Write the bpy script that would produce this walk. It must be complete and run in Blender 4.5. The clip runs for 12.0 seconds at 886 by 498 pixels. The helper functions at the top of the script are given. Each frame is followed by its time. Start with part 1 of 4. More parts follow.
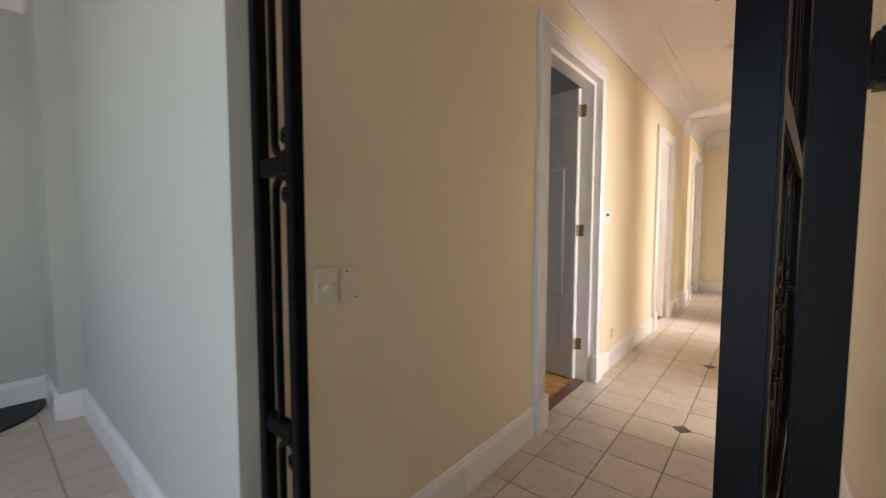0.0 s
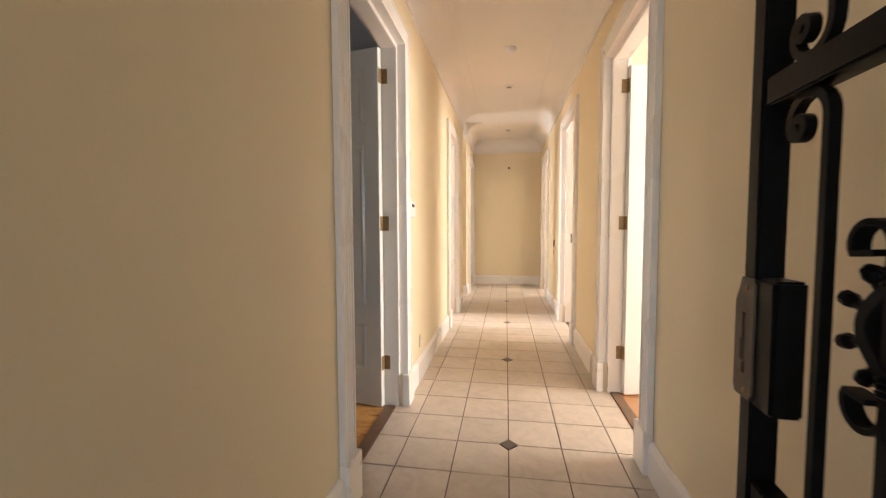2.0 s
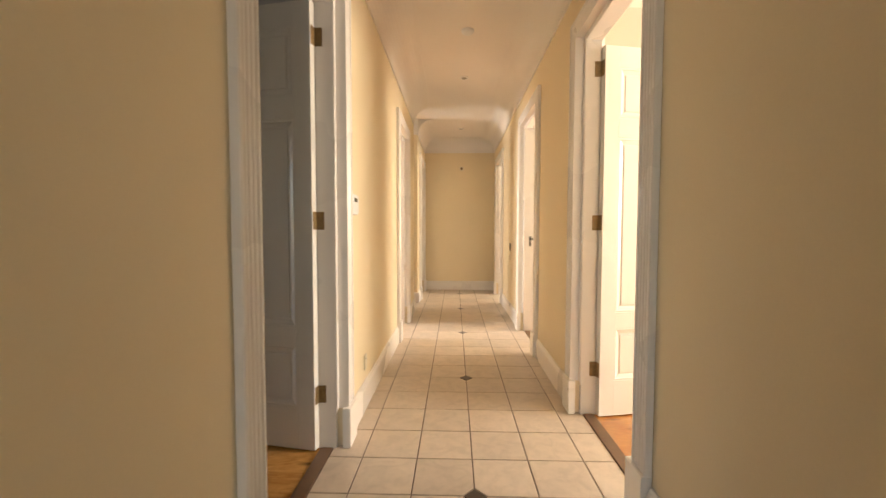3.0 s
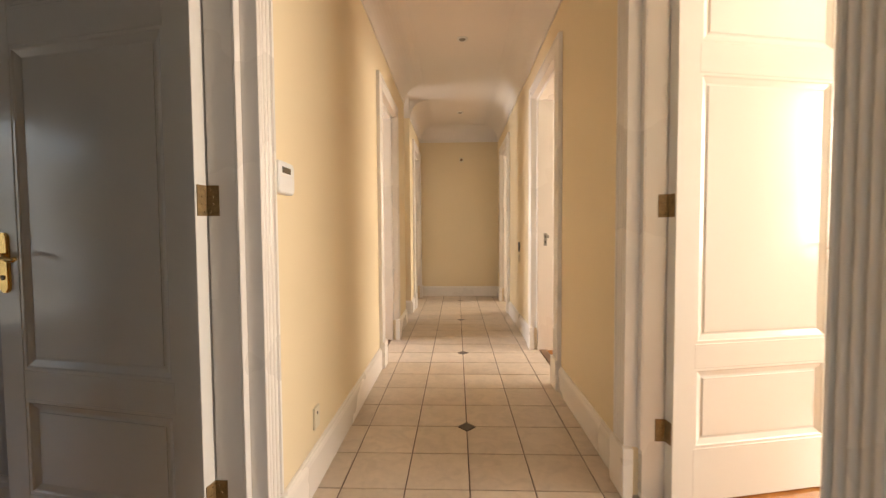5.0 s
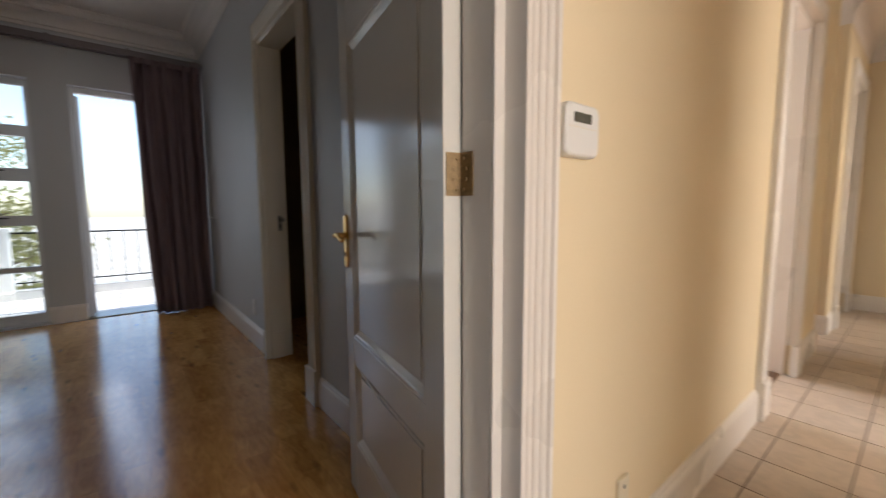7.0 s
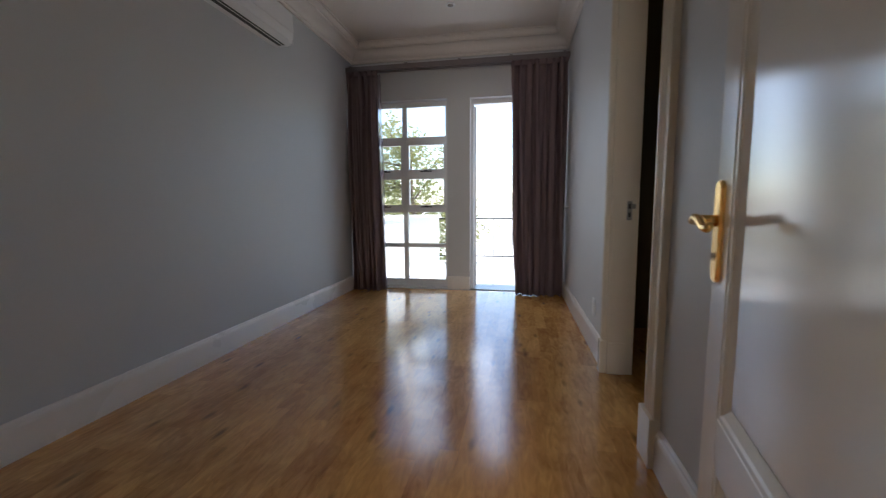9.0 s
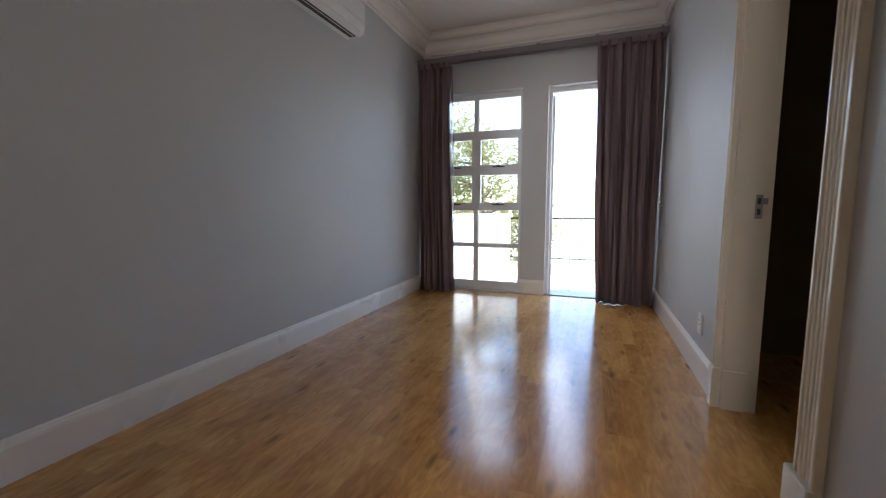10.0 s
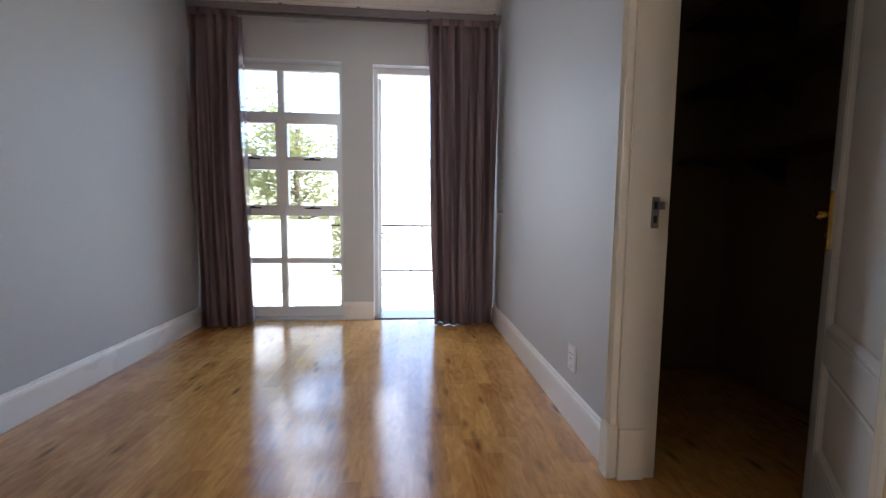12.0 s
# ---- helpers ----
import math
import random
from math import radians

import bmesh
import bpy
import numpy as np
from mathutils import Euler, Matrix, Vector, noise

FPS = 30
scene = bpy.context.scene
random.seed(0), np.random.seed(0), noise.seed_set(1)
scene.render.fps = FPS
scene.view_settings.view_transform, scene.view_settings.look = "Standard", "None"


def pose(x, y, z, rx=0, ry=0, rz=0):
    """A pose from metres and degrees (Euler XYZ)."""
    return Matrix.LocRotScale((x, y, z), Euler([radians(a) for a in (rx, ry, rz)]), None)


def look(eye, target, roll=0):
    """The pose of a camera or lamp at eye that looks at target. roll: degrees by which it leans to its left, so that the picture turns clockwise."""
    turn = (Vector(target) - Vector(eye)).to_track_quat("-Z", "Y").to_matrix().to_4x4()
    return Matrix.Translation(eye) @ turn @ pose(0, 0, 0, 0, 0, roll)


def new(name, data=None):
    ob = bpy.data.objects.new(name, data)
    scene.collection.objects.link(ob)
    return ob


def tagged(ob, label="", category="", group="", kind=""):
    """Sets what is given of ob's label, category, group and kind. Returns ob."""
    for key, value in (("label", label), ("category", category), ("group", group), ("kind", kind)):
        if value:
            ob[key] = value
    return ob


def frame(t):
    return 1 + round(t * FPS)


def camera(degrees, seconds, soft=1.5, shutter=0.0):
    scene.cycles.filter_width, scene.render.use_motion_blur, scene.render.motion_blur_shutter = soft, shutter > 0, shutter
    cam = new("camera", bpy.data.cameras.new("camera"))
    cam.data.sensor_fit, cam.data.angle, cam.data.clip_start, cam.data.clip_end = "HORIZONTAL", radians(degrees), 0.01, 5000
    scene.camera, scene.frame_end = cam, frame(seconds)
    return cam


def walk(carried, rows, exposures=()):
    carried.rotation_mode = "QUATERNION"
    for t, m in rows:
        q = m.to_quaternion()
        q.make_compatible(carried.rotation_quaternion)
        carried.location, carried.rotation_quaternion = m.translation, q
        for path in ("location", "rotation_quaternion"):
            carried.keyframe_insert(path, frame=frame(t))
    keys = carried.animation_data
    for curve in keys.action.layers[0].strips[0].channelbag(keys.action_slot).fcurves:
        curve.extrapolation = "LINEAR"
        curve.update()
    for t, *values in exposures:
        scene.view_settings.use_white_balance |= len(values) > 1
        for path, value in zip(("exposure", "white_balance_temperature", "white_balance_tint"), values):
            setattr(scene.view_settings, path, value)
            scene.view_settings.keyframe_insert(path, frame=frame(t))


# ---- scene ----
cam = camera(96.3, 12.0, soft=1.25, shutter=0.3)
PATH = [
    (0, (-0.027, 0.152, 1.153), (-1.302, 1.688, 1.025), 0.1),
    (0.5, (-0.138, 0.283, 1.119), (-1.118, 2.023, 1.004), 0.0),
    (1, (-0.248, 0.396, 1.109), (-0.915, 2.278, 0.999), -0.2),
    (1.5, (-0.329, 0.528, 1.079), (-0.716, 2.488, 0.975), -0.1),
    (2, (-0.393, 0.734, 1.086), (-0.705, 2.706, 0.973), -0.2),
    (2.5, (-0.432, 0.92, 1.057), (-0.671, 2.903, 0.958), -0.2),
    (3, (-0.458, 1.138, 1.058), (-0.517, 3.135, 0.967), 0.1),
    (3.2, (-0.458, 1.223, 1.047), (-0.446, 3.221, 0.962), -0.0),
    (4.8, (-0.422, 1.845, 1.013), (-0.437, 3.844, 0.94), -0.4),
    (5, (-0.421, 1.923, 1.012), (-0.49, 3.92, 0.931), -0.4),
    (5.5, (-0.397, 2.101, 1.011), (-0.7, 4.07, 0.834), -0.5),
    (6, (-0.403, 2.225, 0.993), (-1.054, 4.108, 0.821), -0.5),
    (6.5, (-0.451, 2.346, 1.012), (-1.531, 4.02, 0.832), -0.4),
    (7, (-0.519, 2.472, 1.035), (-2.06, 3.732, 0.841), -0.3),
    (7.5, (-0.591, 2.569, 1.023), (-2.436, 3.315, 0.822), -0.3),
    (7.7, (-0.63, 2.603, 1.011), (-2.535, 3.176, 0.801), 0.1),
    (9.3, (-1.07, 2.727, 0.965), (-2.986, 2.191, 0.762), -0.3),
    (9.5, (-1.106, 2.706, 0.954), (-2.992, 2.072, 0.751), -0.1),
    (10, (-1.24, 2.652, 0.947), (-3.104, 1.959, 0.74), -0.0),
    (10.5, (-1.424, 2.596, 0.944), (-3.329, 2.021, 0.743), 0.1),
    (11, (-1.647, 2.57, 0.942), (-3.596, 2.17, 0.745), 0.3),
    (11.5, (-1.887, 2.553, 0.941), (-3.87, 2.376, 0.754), 0.5),
    (12, (-2.09, 2.519, 0.936), (-4.076, 2.682, 0.765), 0.6),
]
EXPOSURE = [(0.0, 2.15, 5950, 10), (0.5, 2.15, 6000, 11), (1.0, 2.14, 5850, 12), (1.5, 2.22, 6050, 11), (2.0, 2.28, 6400, 10), (2.5, 2.05, 6550, 10), (3.0, 2.02, 7500, 9), (5.0, 1.7, 7150, 11), (5.5, 1.70, 6950, 12), (6.5, 1.55, 6950, 11), (7.0, 1.42, 6400, 11), (7.5, 1.4, 6650, 11), (9.5, 2.46, 6150, 11), (10.5, 2.64, 6150, 10), (11.0, 2.45, 6050, 10), (11.5, 2.52, 6100, 11), (12.0, 2.85, 6150, 12)]
walk(cam, [(t, look(eye, target, roll)) for t, eye, target, roll in PATH], EXPOSURE)

# ---- world, sun, window light ----
def area_light(name, m, sx, sy, watts, colour, spread=180):
    lamp = bpy.data.lights.new(name, "AREA")
    lamp.spread = radians(spread)
    lamp.shape, lamp.size, lamp.size_y, lamp.energy, lamp.color = "RECTANGLE", sx, sy, watts, colour
    ob = new(name, lamp)
    ob.matrix_world = m
    return ob


world = bpy.data.worlds.new("sky")
world.use_nodes = True
scene.world = world
wn = world.node_tree.nodes
sky = wn.new("ShaderNodeTexSky")
sky.sky_type, sky.sun_disc = "NISHITA", False
sky.sun_elevation, sky.sun_rotation = radians(68), radians(11)
wn["Background"].inputs["Strength"].default_value = 0.15
world.node_tree.links.new(sky.outputs[0], wn["Background"].inputs["Color"])
sun = bpy.data.lights.new("sun", "SUN")
sun.energy, sun.angle, sun.color = 2.2, radians(0.5), (1.0, 0.95, 0.86)
new("sun", sun).matrix_world = look((1.0, 5.0, 12.8), (0, 0, 0))

DAY = (0.92, 0.93, 1.0)
WARM = (1.0, 0.90, 0.80)
SKY = (0.88, 0.92, 1.0)
area_light("bedroom_window_light", look((-5.715, 1.55, 1.45), (-4.92, 2.65, 1.15)), 0.5, 1.4, 0.85, SKY, 140)
area_light("balcony_door_light", look((-5.715, 2.43, 1.45), (-4.92, 3.45, 1.15)), 0.36, 1.4, 0.65, SKY, 140)
area_light("foyer_window_light", look((-1.9, -1.72, 1.5), (-1.9, 0, 1.4)), 1.3, 1.3, 0.38, DAY)
area_light("entrance_light", look((-0.42, -1.84, 1.1), (-0.42, 0, 1.1)), 0.95, 1.9, 2.9, DAY)
area_light("right_room_window_light", look((3.5, 2.9, 1.5), (0, 3.0, 1.2)), 1.6, 1.5, 42, WARM)
area_light("right_second_window_light", look((3.5, 5.1, 1.5), (0, 4.9, 1.0)), 1.2, 1.4, 42, WARM)
area_light("right_third_window_light", look((3.5, 7.6, 1.5), (0, 7.6, 1.0)), 1.2, 1.4, 42, WARM)
area_light("left_second_window_light", look((-4.3, 5.3, 1.5), (-1, 5.1, 1.2)), 1.2, 1.4, 42, DAY)
area_light("left_third_window_light", look((-4.3, 6.63, 1.5), (-1, 6.63, 1.4)), 0.45, 1.4, 16, DAY)


# ---- materials ----
def material(name, colour, rough=0.5, metal=0.0, vary=0.06, scale=6.0, fine=60.0, bump=0.05, coat=0.0, spec=0.5):
    """Two-scale variation of one base colour, with fine relief."""
    m = bpy.data.materials.new(name)
    m.use_nodes = True
    n, l = m.node_tree.nodes, m.node_tree.links
    b = n["Principled BSDF"]
    co = n.new("ShaderNodeTexCoord")
    big = n.new("ShaderNodeTexNoise")
    big.inputs["Scale"].default_value, big.inputs["Detail"].default_value = scale, 4
    small = n.new("ShaderNodeTexNoise")
    small.inputs["Scale"].default_value, small.inputs["Detail"].default_value = fine, 3
    l.new(co.outputs["Object"], big.inputs["Vector"])
    l.new(co.outputs["Object"], small.inputs["Vector"])
    ramp = n.new("ShaderNodeMapRange")
    ramp.inputs["From Min"].default_value, ramp.inputs["From Max"].default_value = 0.3, 0.7
    ramp.inputs["To Min"].default_value, ramp.inputs["To Max"].default_value = 1 - vary, 1 + vary
    add = n.new("ShaderNodeMix")
    add.data_type = "FLOAT"
    add.inputs[0].default_value = 0.3
    l.new(big.outputs["Fac"], add.inputs[2])
    l.new(small.outputs["Fac"], add.inputs[3])
    l.new(add.outputs[0], ramp.inputs["Value"])
    mul = n.new("ShaderNodeVectorMath")
    mul.operation = "SCALE"
    mul.inputs[0].default_value = colour
    l.new(ramp.outputs[0], mul.inputs["Scale"])
    l.new(mul.outputs[0], b.inputs["Base Color"])
    rr = n.new("ShaderNodeMapRange")
    rr.inputs["To Min"].default_value, rr.inputs["To Max"].default_value = rough * 0.8, min(1, rough * 1.2)
    l.new(big.outputs["Fac"], rr.inputs["Value"])
    l.new(rr.outputs[0], b.inputs["Roughness"])
    b.inputs["Metallic"].default_value = metal
    b.inputs["Coat Weight"].default_value = coat
    b.inputs["Coat Roughness"].default_value = 0.12
    b.inputs["Specular IOR Level"].default_value = spec
    if bump:
        bn = n.new("ShaderNodeBump")
        bn.inputs["Strength"].default_value, bn.inputs["Distance"].default_value = bump, 0.004
        l.new(small.outputs["Fac"], bn.inputs["Height"])
        l.new(bn.outputs[0], b.inputs["Normal"])
    return m


def tile_material():
    m = material("floor_tile", (0.63, 0.525, 0.425), 0.34, vary=0.07, scale=9, fine=45, bump=0.03)
    n, l = m.node_tree.nodes, m.node_tree.links
    b = n["Principled BSDF"]
    mul = b.inputs["Base Color"].links[0].from_node
    info = n.new("ShaderNodeObjectInfo")
    mr = n.new("ShaderNodeMapRange")
    mr.inputs["To Min"].default_value, mr.inputs["To Max"].default_value = 0.93, 1.05
    l.new(info.outputs["Random"], mr.inputs["Value"])
    vein = n.new("ShaderNodeTexNoise")
    vein.inputs["Scale"].default_value, vein.inputs["Detail"].default_value, vein.inputs["Distortion"].default_value = 11, 8, 1.2
    co = n.new("ShaderNodeTexCoord")
    off = n.new("ShaderNodeVectorMath")
    off.operation = "MULTIPLY_ADD"
    off.inputs[1].default_value = (1, 1, 1)
    l.new(co.outputs["Object"], off.inputs[0])
    l.new(info.outputs["Location"], off.inputs[2])
    l.new(off.outputs[0], vein.inputs["Vector"])
    cr = n.new("ShaderNodeMapRange")
    cr.inputs["From Min"].default_value, cr.inputs["From Max"].default_value = 0.36, 0.56
    cr.inputs["To Min"].default_value, cr.inputs["To Max"].default_value = 0.90, 1.0
    l.new(vein.outputs["Fac"], cr.inputs["Value"])
    p = n.new("ShaderNodeMath")
    p.operation = "MULTIPLY"
    l.new(mr.outputs[0], p.inputs[0])
    l.new(cr.outputs[0], p.inputs[1])
    s2 = n.new("ShaderNodeVectorMath")
    s2.operation = "SCALE"
    l.new(mul.outputs[0], s2.inputs[0])
    l.new(p.outputs[0], s2.inputs["Scale"])
    l.new(s2.outputs[0], b.inputs["Base Color"])
    return m


def wood_material(name, light, dark, rough=0.17):
    """Strip wood: grain along x, tone by piece."""
    m = bpy.data.materials.new(name)
    m.use_nodes = True
    n, l = m.node_tree.nodes, m.node_tree.links
    b = n["Principled BSDF"]
    co, info = n.new("ShaderNodeTexCoord"), n.new("ShaderNodeObjectInfo")
    off = n.new("ShaderNodeVectorMath")
    off.operation = "ADD"
    sc = n.new("ShaderNodeVectorMath")
    sc.operation = "MULTIPLY"
    sc.inputs[1].default_value = (4.5, 17, 10)
    l.new(co.outputs["Object"], off.inputs[0])
    l.new(info.outputs["Location"], off.inputs[1])
    l.new(off.outputs[0], sc.inputs[0])
    grain = n.new("ShaderNodeTexNoise")
    grain.inputs["Scale"].default_value, grain.inputs["Detail"].default_value, grain.inputs["Distortion"].default_value = 1.6, 5, 1.5
    l.new(sc.outputs[0], grain.inputs["Vector"])
    blotch = n.new("ShaderNodeTexNoise")
    blotch.inputs["Scale"].default_value, blotch.inputs["Detail"].default_value = 5, 3
    l.new(off.outputs[0], blotch.inputs["Vector"])
    knot = n.new("ShaderNodeTexVoronoi")
    knot.inputs["Scale"].default_value = 6.5
    kv = n.new("ShaderNodeVectorMath")
    kv.operation = "MULTIPLY"
    kv.inputs[1].default_value = (0.45, 1.5, 1)
    l.new(off.outputs[0], kv.inputs[0])
    l.new(kv.outputs[0], knot.inputs["Vector"])
    km = n.new("ShaderNodeMapRange")
    km.inputs["From Min"].default_value, km.inputs["From Max"].default_value = 0.05, 0.19
    km.inputs["To Min"].default_value, km.inputs["To Max"].default_value = 0.38, 1.0
    l.new(knot.outputs["Distance"], km.inputs["Value"])
    tone = n.new("ShaderNodeMath")
    tone.operation = "MULTIPLY_ADD"
    tone.inputs[1].default_value = 0.32
    l.new(info.outputs["Random"], tone.inputs[0])
    g2 = n.new("ShaderNodeMath")
    g2.operation = "MULTIPLY_ADD"
    g2.inputs[1].default_value, g2.inputs[2].default_value = 0.95, -0.22
    l.new(grain.outputs["Fac"], g2.inputs[0])
    l.new(g2.outputs[0], tone.inputs[2])
    t2 = n.new("ShaderNodeMath")
    t2.operation = "MULTIPLY_ADD"
    t2.inputs[1].default_value = 0.5
    l.new(blotch.outputs["Fac"], t2.inputs[0])
    l.new(tone.outputs[0], t2.inputs[2])
    cr = n.new("ShaderNodeValToRGB")
    cr.color_ramp.elements[0].position, cr.color_ramp.elements[1].position = 0.32, 1.05
    cr.color_ramp.elements[0].color, cr.color_ramp.elements[1].color = (*light, 1), (*dark, 1)
    l.new(t2.outputs[0], cr.inputs[0])
    s2 = n.new("ShaderNodeVectorMath")
    s2.operation = "SCALE"
    l.new(cr.outputs[0], s2.inputs[0])
    l.new(km.outputs[0], s2.inputs["Scale"])
    l.new(s2.outputs[0], b.inputs["Base Color"])
    b.inputs["Roughness"].default_value = rough
    rr = n.new("ShaderNodeMapRange")
    rr.inputs["To Min"].default_value, rr.inputs["To Max"].default_value = rough * 0.75, rough * 1.35
    l.new(blotch.outputs["Fac"], rr.inputs["Value"])
    l.new(rr.outputs[0], b.inputs["Roughness"])
    bn = n.new("ShaderNodeBump")
    b.inputs["Coat Weight"].default_value, b.inputs["Coat Roughness"].default_value = 0.35, 0.11
    bn.inputs["Strength"].default_value, bn.inputs["Distance"].default_value = 0.04, 0.002
    l.new(grain.outputs["Fac"], bn.inputs["Height"])
    l.new(bn.outputs[0], b.inputs["Normal"])
    return m


def glass_material():
    m = bpy.data.materials.new("window_glass")
    m.use_nodes = True
    n, l = m.node_tree.nodes, m.node_tree.links
    n.remove(n["Principled BSDF"])
    mix, tr, gl, fr = n.new("ShaderNodeMixShader"), n.new("ShaderNodeBsdfTransparent"), n.new("ShaderNodeBsdfGlossy"), n.new("ShaderNodeFresnel")
    gl.inputs["Roughness"].default_value = 0.02
    tr.inputs["Color"].default_value = (0.95, 0.97, 0.97, 1)
    fr.inputs["IOR"].default_value = 1.3
    l.new(fr.outputs[0], mix.inputs[0])
    l.new(tr.outputs[0], mix.inputs[1])
    l.new(gl.outputs[0], mix.inputs[2])
    l.new(mix.outputs[0], n["Material Output"].inputs["Surface"])
    return m


def cloth_material(name, colour, through_light):
    m = material(name, colour, 0.85, vary=0.1, scale=4, fine=220, bump=0.25, spec=0.2)
    n, l = m.node_tree.nodes, m.node_tree.links
    b = n["Principled BSDF"]
    mix, tl = n.new("ShaderNodeMixShader"), n.new("ShaderNodeBsdfTranslucent")
    tl.inputs["Color"].default_value = (*colour, 1)
    mix.inputs[0].default_value = through_light
    l.new(b.outputs[0], mix.inputs[1])
    l.new(tl.outputs[0], mix.inputs[2])
    l.new(mix.outputs[0], n["Material Output"].inputs["Surface"])
    return m


CREAM = material("cream_wall_paint", (0.82, 0.69, 0.475), 0.55, vary=0.03, scale=1.6, fine=140, bump=0.05)
# ochre darkened to deep brown: the closet's shade is put into the colour
CLOSETWALL = material("ochre_closet_paint_shaded", (0.20, 0.14, 0.055), 0.7, vary=0.06, scale=2, fine=120, bump=0.05)
FOYERWALL = material("pale_wall_paint", (0.53, 0.52, 0.445), 0.6, vary=0.03, scale=1.6, fine=140, bump=0.05)
GREY = material("grey_wall_paint", (0.56, 0.565, 0.57), 0.5, vary=0.03, scale=1.5, fine=140, bump=0.05)
CEIL = material("ceiling_paint", (0.82, 0.77, 0.72), 0.75, vary=0.02, scale=2, fine=120, bump=0.03)
GLOSSWHITE = material("white_gloss_paint", (0.84, 0.79, 0.735), 0.28, vary=0.012, scale=1.2, fine=90, bump=0.03)
CREAMGLOSS = material("ivory_gloss_paint", (0.76, 0.69, 0.57), 0.2, vary=0.015, scale=1.5, fine=90, bump=0.03)
DOORWHITE = material("white_door_paint", (0.80, 0.78, 0.73), 0.15, vary=0.012, scale=1.5, fine=90, bump=0.02)
TILE = tile_material()
GROUT = material("brown_grout", (0.15, 0.10, 0.07), 0.9, vary=0.15, scale=20, fine=120, bump=0.2)
INSET = material("dark_stone_inset", (0.10, 0.075, 0.06), 0.35, vary=0.2, scale=20, fine=90, bump=0.1)
WOOD = wood_material("strip_wood", (0.84, 0.46, 0.14), (0.42, 0.175, 0.042))
ORANGEWOOD = wood_material("orange_wood", (0.58, 0.27, 0.08), (0.36, 0.14, 0.04))
THRESH = material("dark_threshold_wood", (0.16, 0.09, 0.05), 0.4, vary=0.2, scale=12, fine=80, bump=0.1)
DARKWOOD = material("dark_shelf_wood", (0.09, 0.05, 0.03), 0.5, vary=0.2, scale=8, fine=60, bump=0.1)
IRON = material("black_wrought_iron", (0.006, 0.0056, 0.0055), 0.30, metal=0.0, vary=0.4, scale=9, fine=45, bump=0.10, spec=0.06)
PLATE = material("worn_plate", (0.10, 0.075, 0.058), 0.5, metal=0.5, vary=0.3, scale=30, fine=150, bump=0.1)
BRASS = material("polished_brass", (0.80, 0.52, 0.18), 0.24, metal=1.0, vary=0.15, scale=20, fine=120, bump=0.05)
OLDBRASS = material("aged_brass", (0.26, 0.17, 0.075), 0.42, metal=0.3, vary=0.3, scale=40, fine=160, bump=0.1)
STEEL = material("steel_plate", (0.30, 0.29, 0.27), 0.35, metal=1.0, vary=0.1, scale=20, fine=120, bump=0.05)
PLASTIC = material("white_plastic", (0.78, 0.78, 0.77), 0.4, vary=0.02, scale=5, fine=90, bump=0.02)
CREAMPLASTIC = material("cream_plastic", (0.77, 0.69, 0.53), 0.4, vary=0.02, scale=5, fine=90, bump=0.02)
DISPLAY = material("dark_display", (0.05, 0.055, 0.045), 0.2, vary=0.05, scale=5, fine=60, bump=0)
DARK = material("dark_plastic", (0.03, 0.03, 0.03), 0.5, vary=0.1, scale=5, fine=60, bump=0.02)
CURTAIN = cloth_material("mauve_curtain", (0.27, 0.20, 0.21), 0.22)
SHEER = cloth_material("sheer_lining", (0.42, 0.34, 0.38), 0.6)
sn, sl = SHEER.node_tree.nodes, SHEER.node_tree.links
see, clear = sn.new("ShaderNodeMixShader"), sn.new("ShaderNodeBsdfTransparent")
see.inputs[0].default_value = 0.45
sl.new(sn["Material Output"].inputs["Surface"].links[0].from_socket, see.inputs[1])
sl.new(clear.outputs[0], see.inputs[2])
sl.new(see.outputs[0], sn["Material Output"].inputs["Surface"])
RAILMAT = material("grey_curtain_track", (0.20, 0.17, 0.175), 0.4, vary=0.1, scale=8, fine=80, bump=0.05)
ALU = material("white_window_frame", (0.72, 0.72, 0.71), 0.35, vary=0.03, scale=6, fine=80, bump=0.03)
GLASS = glass_material()
OUTWALL = material("white_plaster_outside", (0.80, 0.79, 0.76), 0.8, vary=0.06, scale=2, fine=50, bump=0.2)
BALTILE = material("pale_balcony_tile", (0.55, 0.55, 0.54), 0.5, vary=0.08, scale=8, fine=60, bump=0.1)
BARK = material("bark", (0.13, 0.09, 0.06), 0.9, vary=0.3, scale=8, fine=40, bump=0.6)
LEAF = cloth_material("tree_leaf", (0.28, 0.275, 0.125), 0.5)
SOIL = material("garden_ground", (0.46, 0.44, 0.38), 0.95, vary=0.3, scale=0.8, fine=9, bump=0.5)
RUG = material("charcoal_mat", (0.035, 0.035, 0.035), 0.95, vary=0.2, scale=30, fine=200, bump=0.6)


# ---- mesh helpers ----
def mesh_of(name, bm, mat, smooth=False):
    bmesh.ops.recalc_face_normals(bm, faces=bm.faces)
    me = bpy.data.meshes.new(name)
    if smooth:
        for f in bm.faces:
            f.smooth = True
    bm.to_mesh(me)
    bm.free()
    me.materials.append(mat)
    return me


def part(name, bm, mat, parent=None, label="", m=None, smooth=False):
    ob = new(name, mesh_of(name, bm, mat, smooth))
    if parent is not None:
        ob.parent = parent
    if m is not None:
        ob.matrix_basis = m
    if label:
        tagged(ob, label)
    return ob


def thing(name, m=None, label="", category="", group="", kind=""):
    ob = new(name)
    if m is not None:
        ob.matrix_basis = m
    return tagged(ob, label, category, group, kind)


